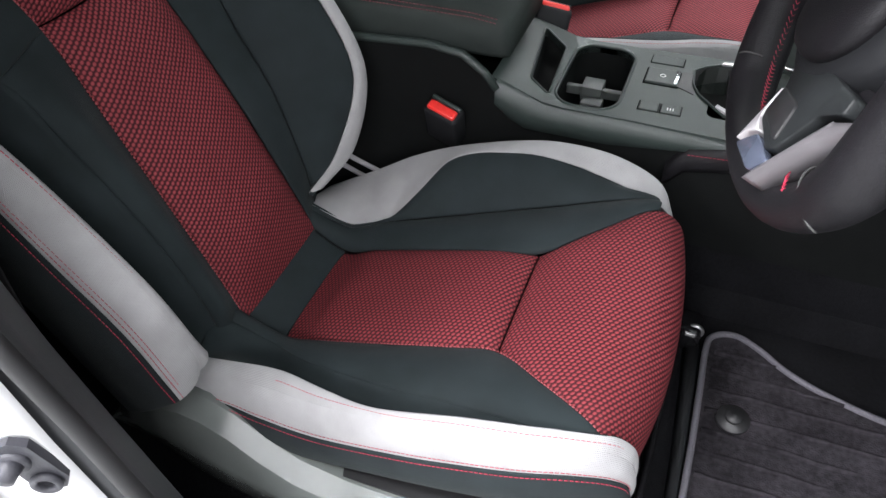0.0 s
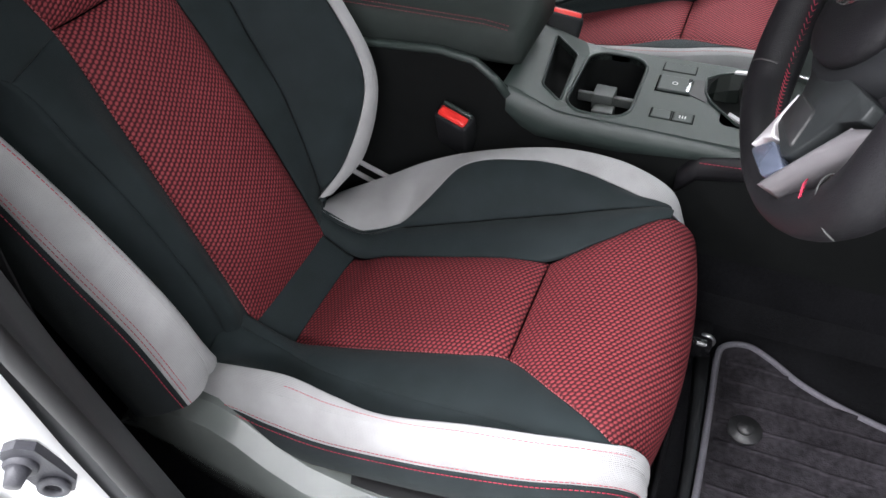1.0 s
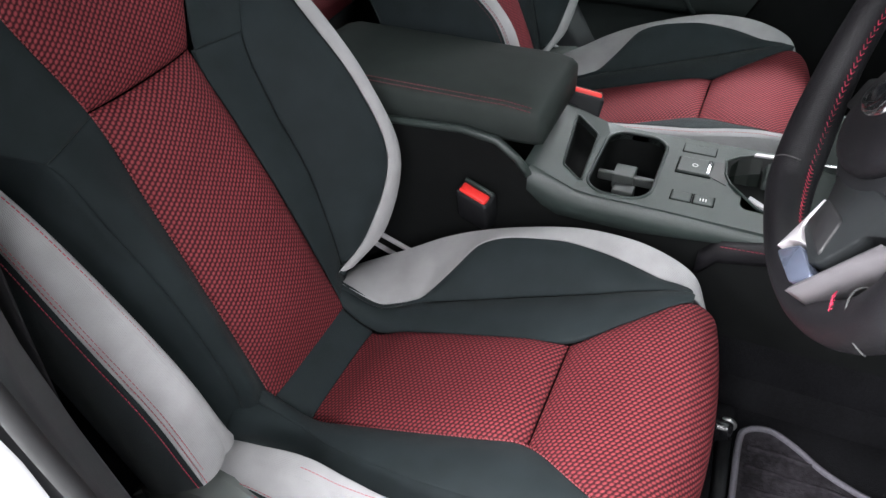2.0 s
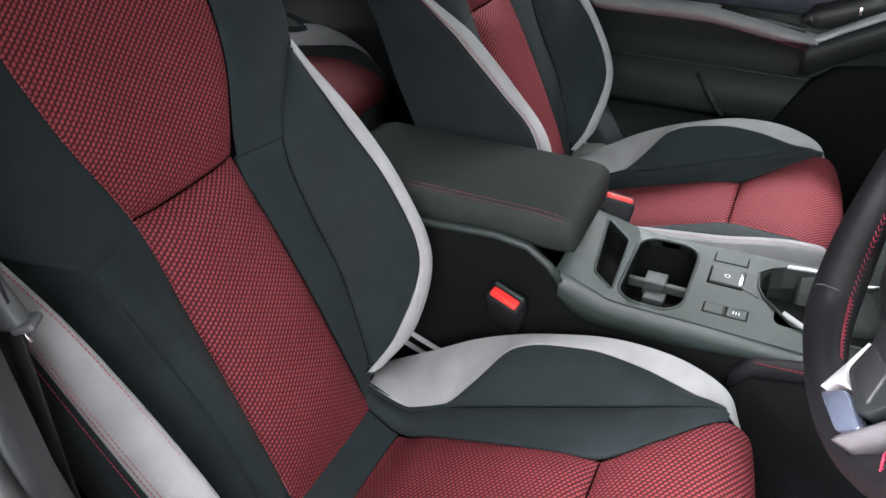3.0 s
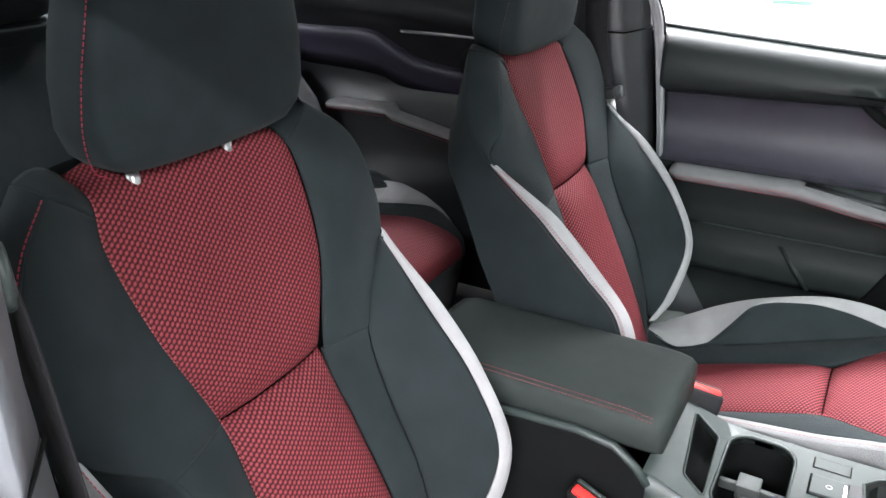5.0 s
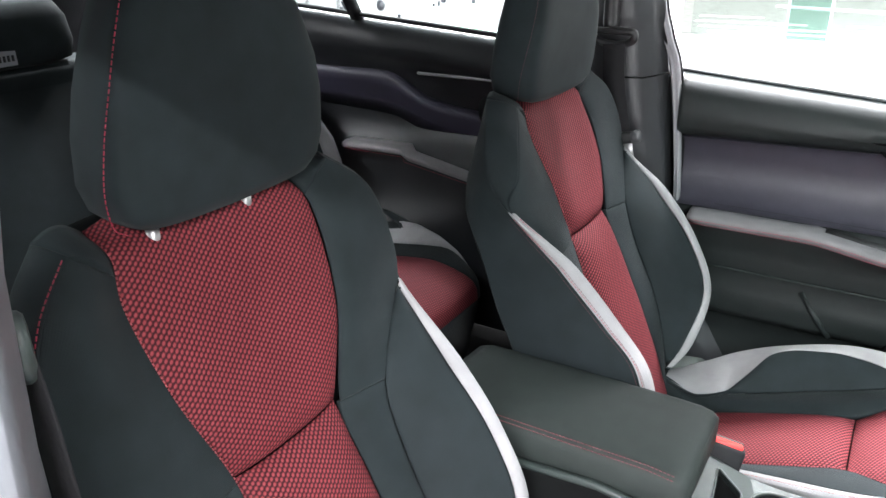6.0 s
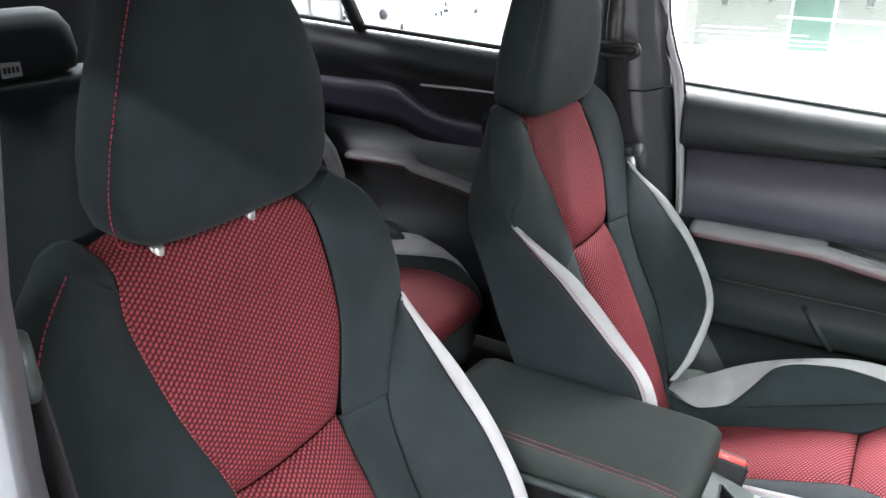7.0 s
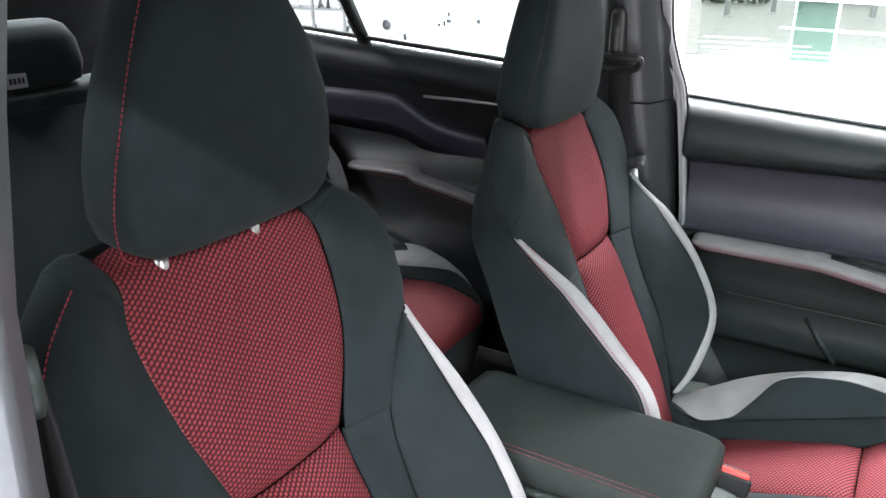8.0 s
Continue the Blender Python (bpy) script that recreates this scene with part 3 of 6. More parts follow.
HEAD = [(1.166, 0.096, 0.028, -0.570), (1.170, 0.122, 0.042, -0.570), (1.182, 0.138, 0.048, -0.571), (1.215, 0.146, 0.051, -0.571),
        (1.260, 0.145, 0.051, -0.567), (1.300, 0.137, 0.050, -0.563), (1.350, 0.118, 0.046, -0.561), (1.390, 0.096, 0.041, -0.562),
        (1.415, 0.074, 0.032, -0.565), (1.428, 0.050, 0.020, -0.568)]


def headrest_rows(w, n=44):
    """Sections of the headrest from its bottom to its top; w scales the half nearer the driver's door."""
    out = []
    for z, hw, hd, cx in HEAD:
        ring = []
        for k in range(n):
            a = 2 * math.pi * k / n
            c, s = math.cos(a), math.sin(a)
            ex = 0.36
            x = cx + hd * math.copysign(abs(c) ** ex, c)
            y = hw * (w if s < 0 else 1.0) * math.copysign(abs(s) ** ex, s)
            # the front is gently hollowed and the sides draw in to the rear
            if c < 0:
                y *= 1.0 - (0.16 + 1.1 * max(0, z - 1.22)) * abs(c)
            tilt = -0.030 * (1 - (y / hw) ** 2) * 0.25 if c > 0 else 0
            ring.append((x + tilt, y + 0.015, z + 0.012 * (y / 0.15) ** 2 * (1 if z < 1.2 else 0)))
        out.append(ring)
    return out


def pillow(h):
    """Swell of a padded panel that stands highest beside its inner seam."""
    return lambda s, t: h * math.sin(math.pi * t ** 0.55) * min(1, 0.25 + 6 * s) * min(1, 0.01 + 4.5 * (1 - s))


def swell(h):
    """Even swell of a padded panel, low at its seams."""
    return lambda s, t: h * math.sin(math.pi * t ** 1.4) * min(1, 0.3 + 5 * s) * min(1, 0.05 + 4.5 * (1 - s))


def hollow(s, t):
    """Depth of the valley between a raised side panel and its bolster."""
    return -0.076 * math.sin(math.pi * t ** 0.75) * min(1, 0.25 + 3 * s) * min(1, 5 * (1 - s))


def front_seat(at, outer, label, ko=1.0):
    """A sports seat; outer is the side (+1 or -1 in y) towards the door, ko the reach of the outer half."""
    base = Vector((-0.10, 0, 0.42))
    seat = thing("front_seat", base, label, "car seat", "front seats")
    sides = ((-1, ko), (1, 1.0))

    outs = C_OUT if outer < 0 else C_CREW
    top = outs[0]

    def rear(u):
        w = min(1, max(0, (u - 3.5) / 2)) if outer > 0 else 0
        return B_REAR(u) + Vector((0.024, 0, -0.014)) * w

    def taper(u):
        t = min(1, max(0, (u - 6.5) / 1.5))
        return t * t * (3 - 2 * t)

    def reach(u):
        base_ = 1.0 + (ko - 1.0) * min(1, max(0, (u - 5) / 2))
        edge = top(u).y / C_INS(u).y
        return min(base_, edge)

    def near_side(u):
        p, q, w = C_SIDE(u), top(u), taper(u)
        k_ = 1.0 + (ko - 1.0) * min(1, max(0, (u - 5) / 2))
        return Vector((p.x, -min(p.y * k_, q.y - 0.001), p.z + (q.z - p.z) * w))

    def near_edge(u):
        return 1.0 - 0.15 * min(1, max(0, (u - 4.1) / 0.9)) if outer > 0 else 1.0

    def far_edge(u):
        return 1.0 + 0.05 * min(1, max(0, u - 3.6)) if outer < 0 else 1.0
    # cushion
    part("cushion_rear_insert", panel(both_halves(C_MID, C_INS, 1, 5, 26, 20, dip=(0, 0, -0.0085), ends=(0.5, 1), puff=(0, 0, 0.009))), RED_MESH, seat, "red and black mesh seat insert")
    part("cushion_front_insert", panel(both_halves(C_MID, C_INS, 5, 10, 34, 26, reach, dip=(0, 0, -0.0085), ends=(1, 0), puff=(0, 0, 0.009))), RED_MESH, seat, "red and black mesh front insert")
    part("cushion_heel", panel(both_halves(C_MID, C_INS, 0, 1, 8, 20)), BLACK_CLOTH, seat)
    for sy, k in sides:
        m = [mirrored(C_INS, sy, reach if k != 1.0 else None), mirrored(C_SIDE, sy) if k == 1.0 else near_side]
        mk = [mirrored(f, sy) for f in ((C_WHITE, C_CREST, C_SEW, C_LOW) if k == 1.0 else outs)]
        fl = sy < 0
        part("cushion_side_panel", panel(between(m[0], m[1], 0, 7.2 if k == 1.0 else 8.3, 34, 8, 0.006 if k == 1.0 else lambda s, t: 0.036 * t * (1 - t) * min(1, max(0, (0.88 - s) / 0.3)), 0.03, flip=fl), skirt=0.006 if k == 1.0 else 0), BLACK_CLOTH, seat)
        part("cushion_bolster", panel(between(m[1], mk[0], 0, 7.2 if k == 1.0 else 8.3, 83, 10, 0.006 if k == 1.0 else lambda s, t: -0.11 * t * (1 - t) * min(1, 4 * s, max(0, (0.80 - s) / 0.25)), 0.03, flip=fl), skirt=0.006 if k == 1.0 else 0), BLACK_CLOTH, seat)
        piping = part("cushion_bolster_trim", panel(between(mk[0], mk[1], 0, 9.4, 94, 6, 0.001, 0.02, flip=fl), seams=(1, 1, 1, 0), skirt=0), SILVER_CLOTH, seat, "silver-grey bolster trim")
        part("outer_facing", panel(between(mk[1], mk[2], 0, 9.4, 40, 8, 0.003, 0.02, flip=fl), seams=(1, 1, 0, 1), skirt=0), SILVER_CLOTH, piping)
        part("cushion_skirt", panel(between(mk[2], mk[3], 0, 10, 36, 8, 0.006, 0.02, flip=fl)), BLACK_CLOTH, seat)
        for lab, curve, dz in () if sy > 0 else (("trim_stitching", lambda u: mk[1](u).lerp(mk[2](u), 0.84), 0.0), ("edge_stitching", mk[2], -0.0035)):
            part(lab, stitches(curve, 0.3, 9.0, off=(0, sy * (0.0024 if dz == 0 else 0.0030), dz), r=0.0004 if dz == 0 else 0.0005), RED_THREAD, seat, "red stitching")
        if sy < 0:
            part("insert_edge_stitching", stitches(m[0], 1.0, 8.2, pitch=0.0048, length=0.0026, r=0.0008, off=(0, -0.0010, 0.0016)), EDGE_THREAD, seat, "rosy stitching along the insert")
            part("bolster_stitching", stitches(lambda u, a=mk[0], b=mk[1]: a(u).lerp(b(u), 0.55), 2, 8.5, r=0.00045, off=(0, 0, 0.001)), RED_THREAD, seat)
    low = [(-0.40, -0.215), (-0.40, 0.215), (0.135, 0.205), (0.150, 0.15), (0.150, -0.15), (0.135, -0.205)]
    part("cushion_pan", prism(low, 0.445, lambda x, y: 0.470 if x < -0.2 else 0.485), BLACK_PLASTIC, seat, smooth=False)
    # backrest
    part("backrest_lower_insert", panel(both_halves(B_MID, B_INS, 0, 4, 30, 20, near_edge, flip=True, far=far_edge, dip=(-0.0095, 0, 0), ends=(0, 1), puff=(0.013, 0, 0.003))), RED_MESH, seat, "red and black mesh lower back insert")
    part("backrest_upper_insert", panel(both_halves(B_MID, B_INS, 4, 8, 30, 24, near_edge, flip=True, far=far_edge, dip=(-0.0095, 0, 0), ends=(1, 0), puff=(0.013, 0, 0.003))), RED_MESH, seat, "red and black mesh upper back insert")
    for sy, k in sides:
        fl = sy > 0
        side_edge = near_edge if sy < 0 else far_edge
        i_, rr = mirrored(B_INS, sy, side_edge), mirrored(rear, sy)
        it_ = lambda u, f=i_: f(4 + 0.65 * u)
        s_, wh, cr, sw, w_ = [mirrored(f, sy) for f in ((B_SIDE, B_WHITE, B_CREST, B_SEW, B_WING) if k == 1.0 else B_OUT if outer < 0 else B_INNER)]
        part("backrest_side_panel", panel(between(i_, s_, 0, 4, 26, 10, swell(0.013) if sy < 0 else pillow(0.003), 0.03, flip=fl)), BLACK_CLOTH, seat)
        part("backrest_bolster", panel(between(s_, wh, 0, 5, 30, 14, 0.007 if k == 1.0 else hollow, 0.03, flip=fl)), BLACK_CLOTH, seat)
        part("backrest_wing", panel(between(it_, w_, 0, 4, 24, 16, swell(0.010) if sy < 0 else pillow(0.007), 0.02, flip=fl)), BLACK_CLOTH, seat)
        piping = part("backrest_bolster_trim", panel(between(wh, cr, 0, 5, 34, 6, 0.004, 0.02, flip=fl), seams=(1, 1, 1, 0), skirt=0), SILVER_CLOTH, seat, "silver-grey backrest trim")
        part("outer_facing", panel(between(cr, sw, 0, 5, 34, 8, 0.005, 0.02, flip=fl), seams=(1, 1, 0, 1), skirt=0), SILVER_CLOTH, piping)
        part("backrest_flank", panel(between(sw, rr, 0, 8, 30, 8, 0.006, 0.02, flip=fl)), BLACK_CLOTH, seat)
        part("shoulder_flank", panel(between(cr, sw, 5, 8, 16, 5, 0.004, 0.02, flip=fl)), BLACK_CLOTH, seat)
        if sy < 0:
            part("trim_stitching", stitches(lambda u, a=cr, b=sw: a(u).lerp(b(u), 0.84), 0.05, 4.9, r=0.00042, off=(0.002, sy * 0.0030, 0.001)), RED_THREAD, seat, "red stitching")
            # the passenger's red rows take the dark thread, dimmed by colour as if shaded
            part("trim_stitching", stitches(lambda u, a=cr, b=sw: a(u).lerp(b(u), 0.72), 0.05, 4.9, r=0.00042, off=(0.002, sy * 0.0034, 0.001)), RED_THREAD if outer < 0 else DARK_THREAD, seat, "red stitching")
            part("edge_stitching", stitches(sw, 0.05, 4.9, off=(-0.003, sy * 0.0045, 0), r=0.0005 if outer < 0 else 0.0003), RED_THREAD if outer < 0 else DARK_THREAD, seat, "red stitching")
            part("bolster_stitching", stitches(lambda u, a=wh, b=cr: a(u).lerp(b(u), 0.5), 0.2, 4.9, r=0.0006, off=(0.0030, sy * 0.0015, 0.0024)), RED_THREAD, seat, "red stitching")
            part("insert_edge_stitching", stitches(i_, 0.3, 7.2, pitch=0.0048, length=0.0026, r=0.0008, off=(0.0016, -0.0010, 0.0006)), EDGE_THREAD, seat, "rosy stitching along the insert")
            if outer < 0:
                part("shoulder_stitching", stitches(lambda u, a=cr, b=sw: a(u).lerp(b(u), 0.02), 5.3, 8, pitch=0.0060, length=0.0042, r=0.0007, off=(0.001, sy * 0.003, 0.003)), RED_THREAD, seat, "red stitching")
    # rear shell
    rows = []
    for i in range(15):
        u = 8 * i / 14
        e = rear(u)
        rows.append([Vector((e.x - 0.035 * (1 - abs(w) ** 3), e.y * w, e.z)) for w in [-1 + 2 * j / 16 for j in range(17)]])
    part("backrest_shell", panel(rows, sink=0, skirt=0.0), BLACK_CLOTH, seat)
    top_rows = []
    fore = 0.024 if outer > 0 else 0.0
    for w in [-1 + 2 * j / 20 for j in range(21)]:
        y = 0.142 * w
        sag = 0.020 * abs(w) ** 3
        top_rows.append([Vector((-0.622 + 0.017 * abs(w) ** 2.2, y, 1.177)), Vector((-0.630 + 0.014 * abs(w) ** 3, y * 0.97, 1.170 - sag * 0.2)), Vector((-0.641 + 0.012 * abs(w) ** 3 + 0.5 * fore, y * 0.93, 1.150 - sag * 0.3)), Vector((-0.658 + 0.024 * abs(w) ** 3 + fore, y * 0.89, 1.106))])

    def i_end(u, sy):
        p = B_INS(u)
        return Vector((p.x, p.y * (near_edge if sy < 0 else far_edge)(u), p.z))
    for sy in (-1, 1):
        i8, c8, s8, r8 = [Vector((p.x, p.y * sy, p.z)) for p in (i_end(8, sy), (B_INNER[2] if outer > 0 and sy < 0 else B_CREST)(8), B_SEW(8), rear(8))]
        cap = Rows()
        cap.turned = sy > 0
        for k in range(9):
            t = k / 8
            p, q = i8.lerp(r8, t), s8.lerp(r8, t ** 1.5)
            cap.append([p.lerp(q, j / 8) + Vector((0, 0, 0.011 * math.sin(math.pi * j / 8) * (1 - t) ** 0.5)) for j in range(9)])
        part("shoulder_cap", panel(cap, sink=0, skirt=0.004), BLACK_CLOTH, seat)
        front = Rows()
        front.turned = sy > 0
        for k in range(11):
            t = k / 10
            p = i_end(6.6 + 1.4 * t, sy)
            p, q = Vector((p.x, p.y * sy, p.z)), c8.lerp(s8, t)
            front.append([p.lerp(q, j / 8) + Vector((0.004, 0, 0.009 * t + 0.004)) * math.sin(math.pi * j / 8) for j in range(9)])
        part("shoulder_front", panel(front, sink=0.0008, skirt=0.004), BLACK_CLOTH, seat)
    part("backrest_top", panel(top_rows, sink=0, skirt=0.0), BLACK_CLOTH, seat)
    # headrest
    slim = 0.89 if outer < 0 else 0.95
    head = part("headrest", loft(headrest_rows(slim)), BLACK_CLOTH, seat, "black cloth headrest with red stitching")
    for sy in (-1, 1):
        part("post", tube([(-0.570, 0.057 * sy - 0.015, 1.10), (-0.570, 0.057 * sy - 0.015, 1.19)], 0.006, 12), CHROME, head)
        if outer < 0:
            part("post_guide", tube([(-0.556, 0.060 * sy - 0.010, 1.140), (-0.556, 0.060 * sy - 0.010, 1.171)], 0.0065, 14), METAL_GREY, head, "grey metal post guide")
        seam = [(g, (1 - g ** 5.556) ** 0.18) for g in (0.32, 0.36, 0.46, 0.58, 0.64, 0.66, 0.67, 0.67)]
        knots = [(cx_ + (g_ if sy < 0 else 0.35) * hd_, 0.015 + sy * hw_ * (w_ * slim if sy < 0 else 1.0), z_) for (z_, hw_, hd_, cx_), (g_, w_) in zip(HEAD[1:9], seam)]
        # darker thread dims the passenger headrest's seam, shade put into its colour
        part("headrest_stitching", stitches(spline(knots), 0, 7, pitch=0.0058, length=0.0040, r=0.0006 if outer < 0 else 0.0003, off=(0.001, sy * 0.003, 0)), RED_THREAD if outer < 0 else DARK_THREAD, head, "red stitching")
    # recliner cover, slide rails
    out = []
    for x, z1, z0, d in ((-0.47, 0.45, 0.43, 0.000), (-0.42, 0.498, 0.43, 0.006), (-0.37, 0.532, 0.42, 0.014), (-0.335, 0.549, 0.417, 0.020), (-0.30, 0.553, 0.415, 0.024), (-0.265, 0.540, 0.412, 0.026), (-0.23, 0.510, 0.41, 0.026), (-0.19, 0.487, 0.41, 0.026),
                         (-0.13, 0.476, 0.41, 0.026), (-0.05, 0.476, 0.41, 0.026), (0.03, 0.480, 0.41, 0.022), (0.09, 0.482, 0.41, 0.012), (0.125, 0.47, 0.415, 0.000)):
        y0 = 0.232 if outer > 0 else 0.198
        out.append([(x, outer * (y0 - 0.03), z1 - 0.004), (x, outer * (y0 + d * 0.6), z1), (x, outer * (y0 + d + 0.012), z1 - 0.018), (x, outer * (y0 + d + 0.024), (z0 + z1) / 2),
                    (x, outer * (y0 + d + 0.022), z0 + 0.01), (x, outer * (y0 + d), z0), (x, outer * (y0 - 0.03), z0)])
    bm = loft(out)
    bm.verts.ensure_lookup_table()
    for i in range(len(out) - 1):
        for k in (1, 2):
            e = bm.edges.get((bm.verts[7 * i + k], bm.verts[7 * i + 7 + k]))
            e.smooth = False
    part("recliner_cover", bm, RECLINER_GREY, seat, "smooth grey plastic side cover")
    for sy in (-1, 1):
        part("slide_rail", new_box((-0.36, 0.185 * sy - 0.022, 0.418), (0.185, 0.185 * sy + 0.022, 0.452), 0.004), BLACK_PLASTIC, seat)
        part("rail_cap", new_box((0.180, 0.185 * sy - 0.024, 0.412), (0.215, 0.185 * sy + 0.024, 0.450), 0.008), GLOSS_BLACK, seat)
    for p_, q_ in (((-0.372, 0.545), (-0.300, 0.519)), ((-0.380, 0.522), (-0.325, 0.501))):
        part("hinge_strip", loft([[(x, 0.259, z), (x, 0.266, z), (x, 0.266, z + 0.004), (x, 0.259, z + 0.004)] for x, z in (p_, q_)]), SILVER_TRIM, seat, "thin bright steel hinge strip", smooth=False)
    # the passenger's backrest stands a little lower and further back at the top, with its headrest pushed down
    if outer > 0:
        for ob in seat.children_recursive:
            low = 0.008 if ob == head or ob.parent == head else 0.0
            for v in ob.data.vertices:
                t = min(1, max(0, (v.co.z - 0.93) / 0.20))
                v.co.z -= 0.028 * t + low
                v.co.x -= 0.014 * t
    seat.matrix_basis = Matrix.Translation(base + Vector(at))
    return seat


driver = front_seat((0, 0, 0), -1, "black, red mesh and silver sports seat beside the open door", 0.995)
passenger = front_seat((0.057, 0.73, 0.016), 1, "black, red mesh and silver sports seat beside the closed door", 0.96)


# ---- car body ----
CX = 0.365  # the car's centre line


# floor with the tunnel
prof = [(-0.42, 0.40), (-0.36, 0.41), (0.24, 0.41), (0.27, 0.44), (0.285, 0.56), (0.44, 0.56), (0.46, 0.44), (0.49, 0.41), (1.06, 0.41), (1.15, 0.40), (1.15, 0.34), (-0.42, 0.34)]
tagged(part("floor", loft([[(x, y, z + (0.0 if x < 0.5 else (x - 0.5) * 0.55)) for y, z in prof] for x in (-1.6, -0.9, -0.5, 0.0, 0.5, 0.9)]), CARPET, smooth=False),
       "black carpeted car floor with centre tunnel", "car floor", kind="structure")
tagged(part("firewall", new_box((0.88, -0.42, 0.34), (0.93, 1.15, 1.05)), CARPET, smooth=False), "black bulkhead under the dashboard", "wall", kind="structure")


# roof and pillars
def roof_z(x, y):
    return 1.53 - 0.10 * ((y - CX) / 0.62) ** 2 - 0.05 * ((x + 0.35) / 1.1) ** 2


rows_r = [[(x, y, roof_z(x, y)) for y in [CX - 0.62 + 1.24 * j / 14 for j in range(15)]] for x in [-1.55 + 1.85 * i / 12 for i in range(13)]]
rows_r2 = [[(x, y, z + 0.035) for x, y, z in r] for r in rows_r]
bm = loft(rows_r, cap=False, closed=False)
loft(rows_r2, cap=False, closed=False, bm=bm)
tagged(part("ceiling", bm, HEADLINER), "pale cloth headliner of the car", "ceiling", kind="structure")


def pillar(name, rings, mat, label):
    return tagged(part(name, loft(rings), mat), label, "car pillar", kind="structure")


def b_pillar(side):
    """Trim of the middle pillar: side -1 by the driver, +1 by the passenger."""
    rings = []
    for z, xf, xr, h in ((0.40, -0.175, -0.62, 0.690), (0.54, -0.238, -0.60, 0.686), (0.68, -0.290, -0.585, 0.682), (0.76, -0.322, -0.575, 0.678), (0.85, -0.348, -0.565, 0.674),
                         (0.99, -0.364, -0.560, 0.668), (1.13, -0.384, -0.555, 0.657), (1.25, -0.398, -0.550, 0.646), (1.36, -0.408, -0.545, 0.630), (1.48, -0.412, -0.540, 0.600)):
        y0, y1 = h, h + 0.055
        hollow = 0.026 * math.exp(-((z - 1.19) / 0.09) ** 2) if side < 0 else 0
        xf -= 0.060 * min(1, max(0, (z - 0.5) / 0.15)) if side > 0 else -0.022 * min(1, max(0, (z - 1.0) / 0.2))
        rings.append([(xf + 0.046, CX + side * y1, z), (xf + 0.024 - 0.5 * hollow, CX + side * (y0 + 0.032), z), (xf + 0.004 - hollow, CX + side * (y0 + 0.010), z), (xf - 0.012 - hollow, CX + side * (y0 + 0.002), z), (xf - 0.04 - hollow, CX + side * y0, z),
                      (xr + 0.03, CX + side * y0, z), (xr, CX + side * (y0 + 0.02), z), (xr, CX + side * y1, z)])
    return rings


near = b_pillar(-1)
cut = [tuple(p + (q - p) * 0.75 for p, q in zip(a_, b_)) for a_, b_ in zip(near[5], near[6])]
# the lighter upper colour stands in for light falling on the trim
pillar("pillar_trim_1", near[:6] + [cut], PILLAR_SHADED, "plastic lower pillar trim by the open door, coloured as shaded")
pillar("pillar_trim_3", [cut] + near[6:], PILLAR_LIT, "plastic upper pillar trim by the open door, coloured as lit")
pillar("pillar_trim_2", b_pillar(1), PILLAR_PLASTIC, "grey plastic middle pillar trim behind the passenger door")
tagged(part("pillar_seam", tube([(-0.388, 1.046, 1.147), (-0.398, 1.026, 1.146), (-0.412, 1.0205, 1.142), (-0.435, 1.0185, 1.136), (-0.50, 1.0185, 1.134)], 0.0016, 6), DEEP_BLACK), "dark joint across the pillar trim", "trim joint", kind="structure")
tagged(part("pillar_seam", tube([(-0.322, -0.3515, 1.095), (-0.3470, -0.3270, 1.095), (-0.3720, -0.3045, 1.095), (-0.417, -0.2935, 1.095)], 0.0016, 6), DEEP_BLACK), "dark joint across the pillar trim", "trim joint", kind="structure")
for side in (-1, 1):
    tagged(part("pillar_front", loft([[(0.30 + u * 0.75 + dx, CX + side * (0.58 + 0.14 * u + dy), 1.50 - 0.45 * u) for dx, dy in ((0, 0), (0.08, 0), (0.08, 0.06), (0, 0.06))] for u in (0, 0.33, 0.66, 1)]),
                PILLAR_PLASTIC), "grey windscreen pillar trim", "car pillar", kind="structure")
    tagged(part("pillar_rear", loft([[(-1.30 - u * 0.25 + dx, CX + side * (0.60 + 0.12 * u + dy), 1.47 - 0.27 * u) for dx, dy in ((0, 0), (-0.30, -0.05), (-0.30, 0.06), (0, 0.06))] for u in (0, 0.33, 0.66, 1)]),
                HARD_PLASTIC), "black rear pillar trim", "car pillar", kind="structure")
tagged(part("body_side", loft([[(-0.60, y, z), (x, y, z), (x, y + 0.05, z), (-0.60, y + 0.05, z)] for x, y, z in ((-0.36, 1.10, 0.34), (-0.378, 1.10, 0.96), (-0.401, 1.098, 1.13), (-0.432, 1.080, 1.23), (-0.455, 1.062, 1.30), (-0.458, 1.00, 1.48))]), PILLAR_PLASTIC, smooth=False), "grey body side behind the middle pillar", "car body", kind="structure")
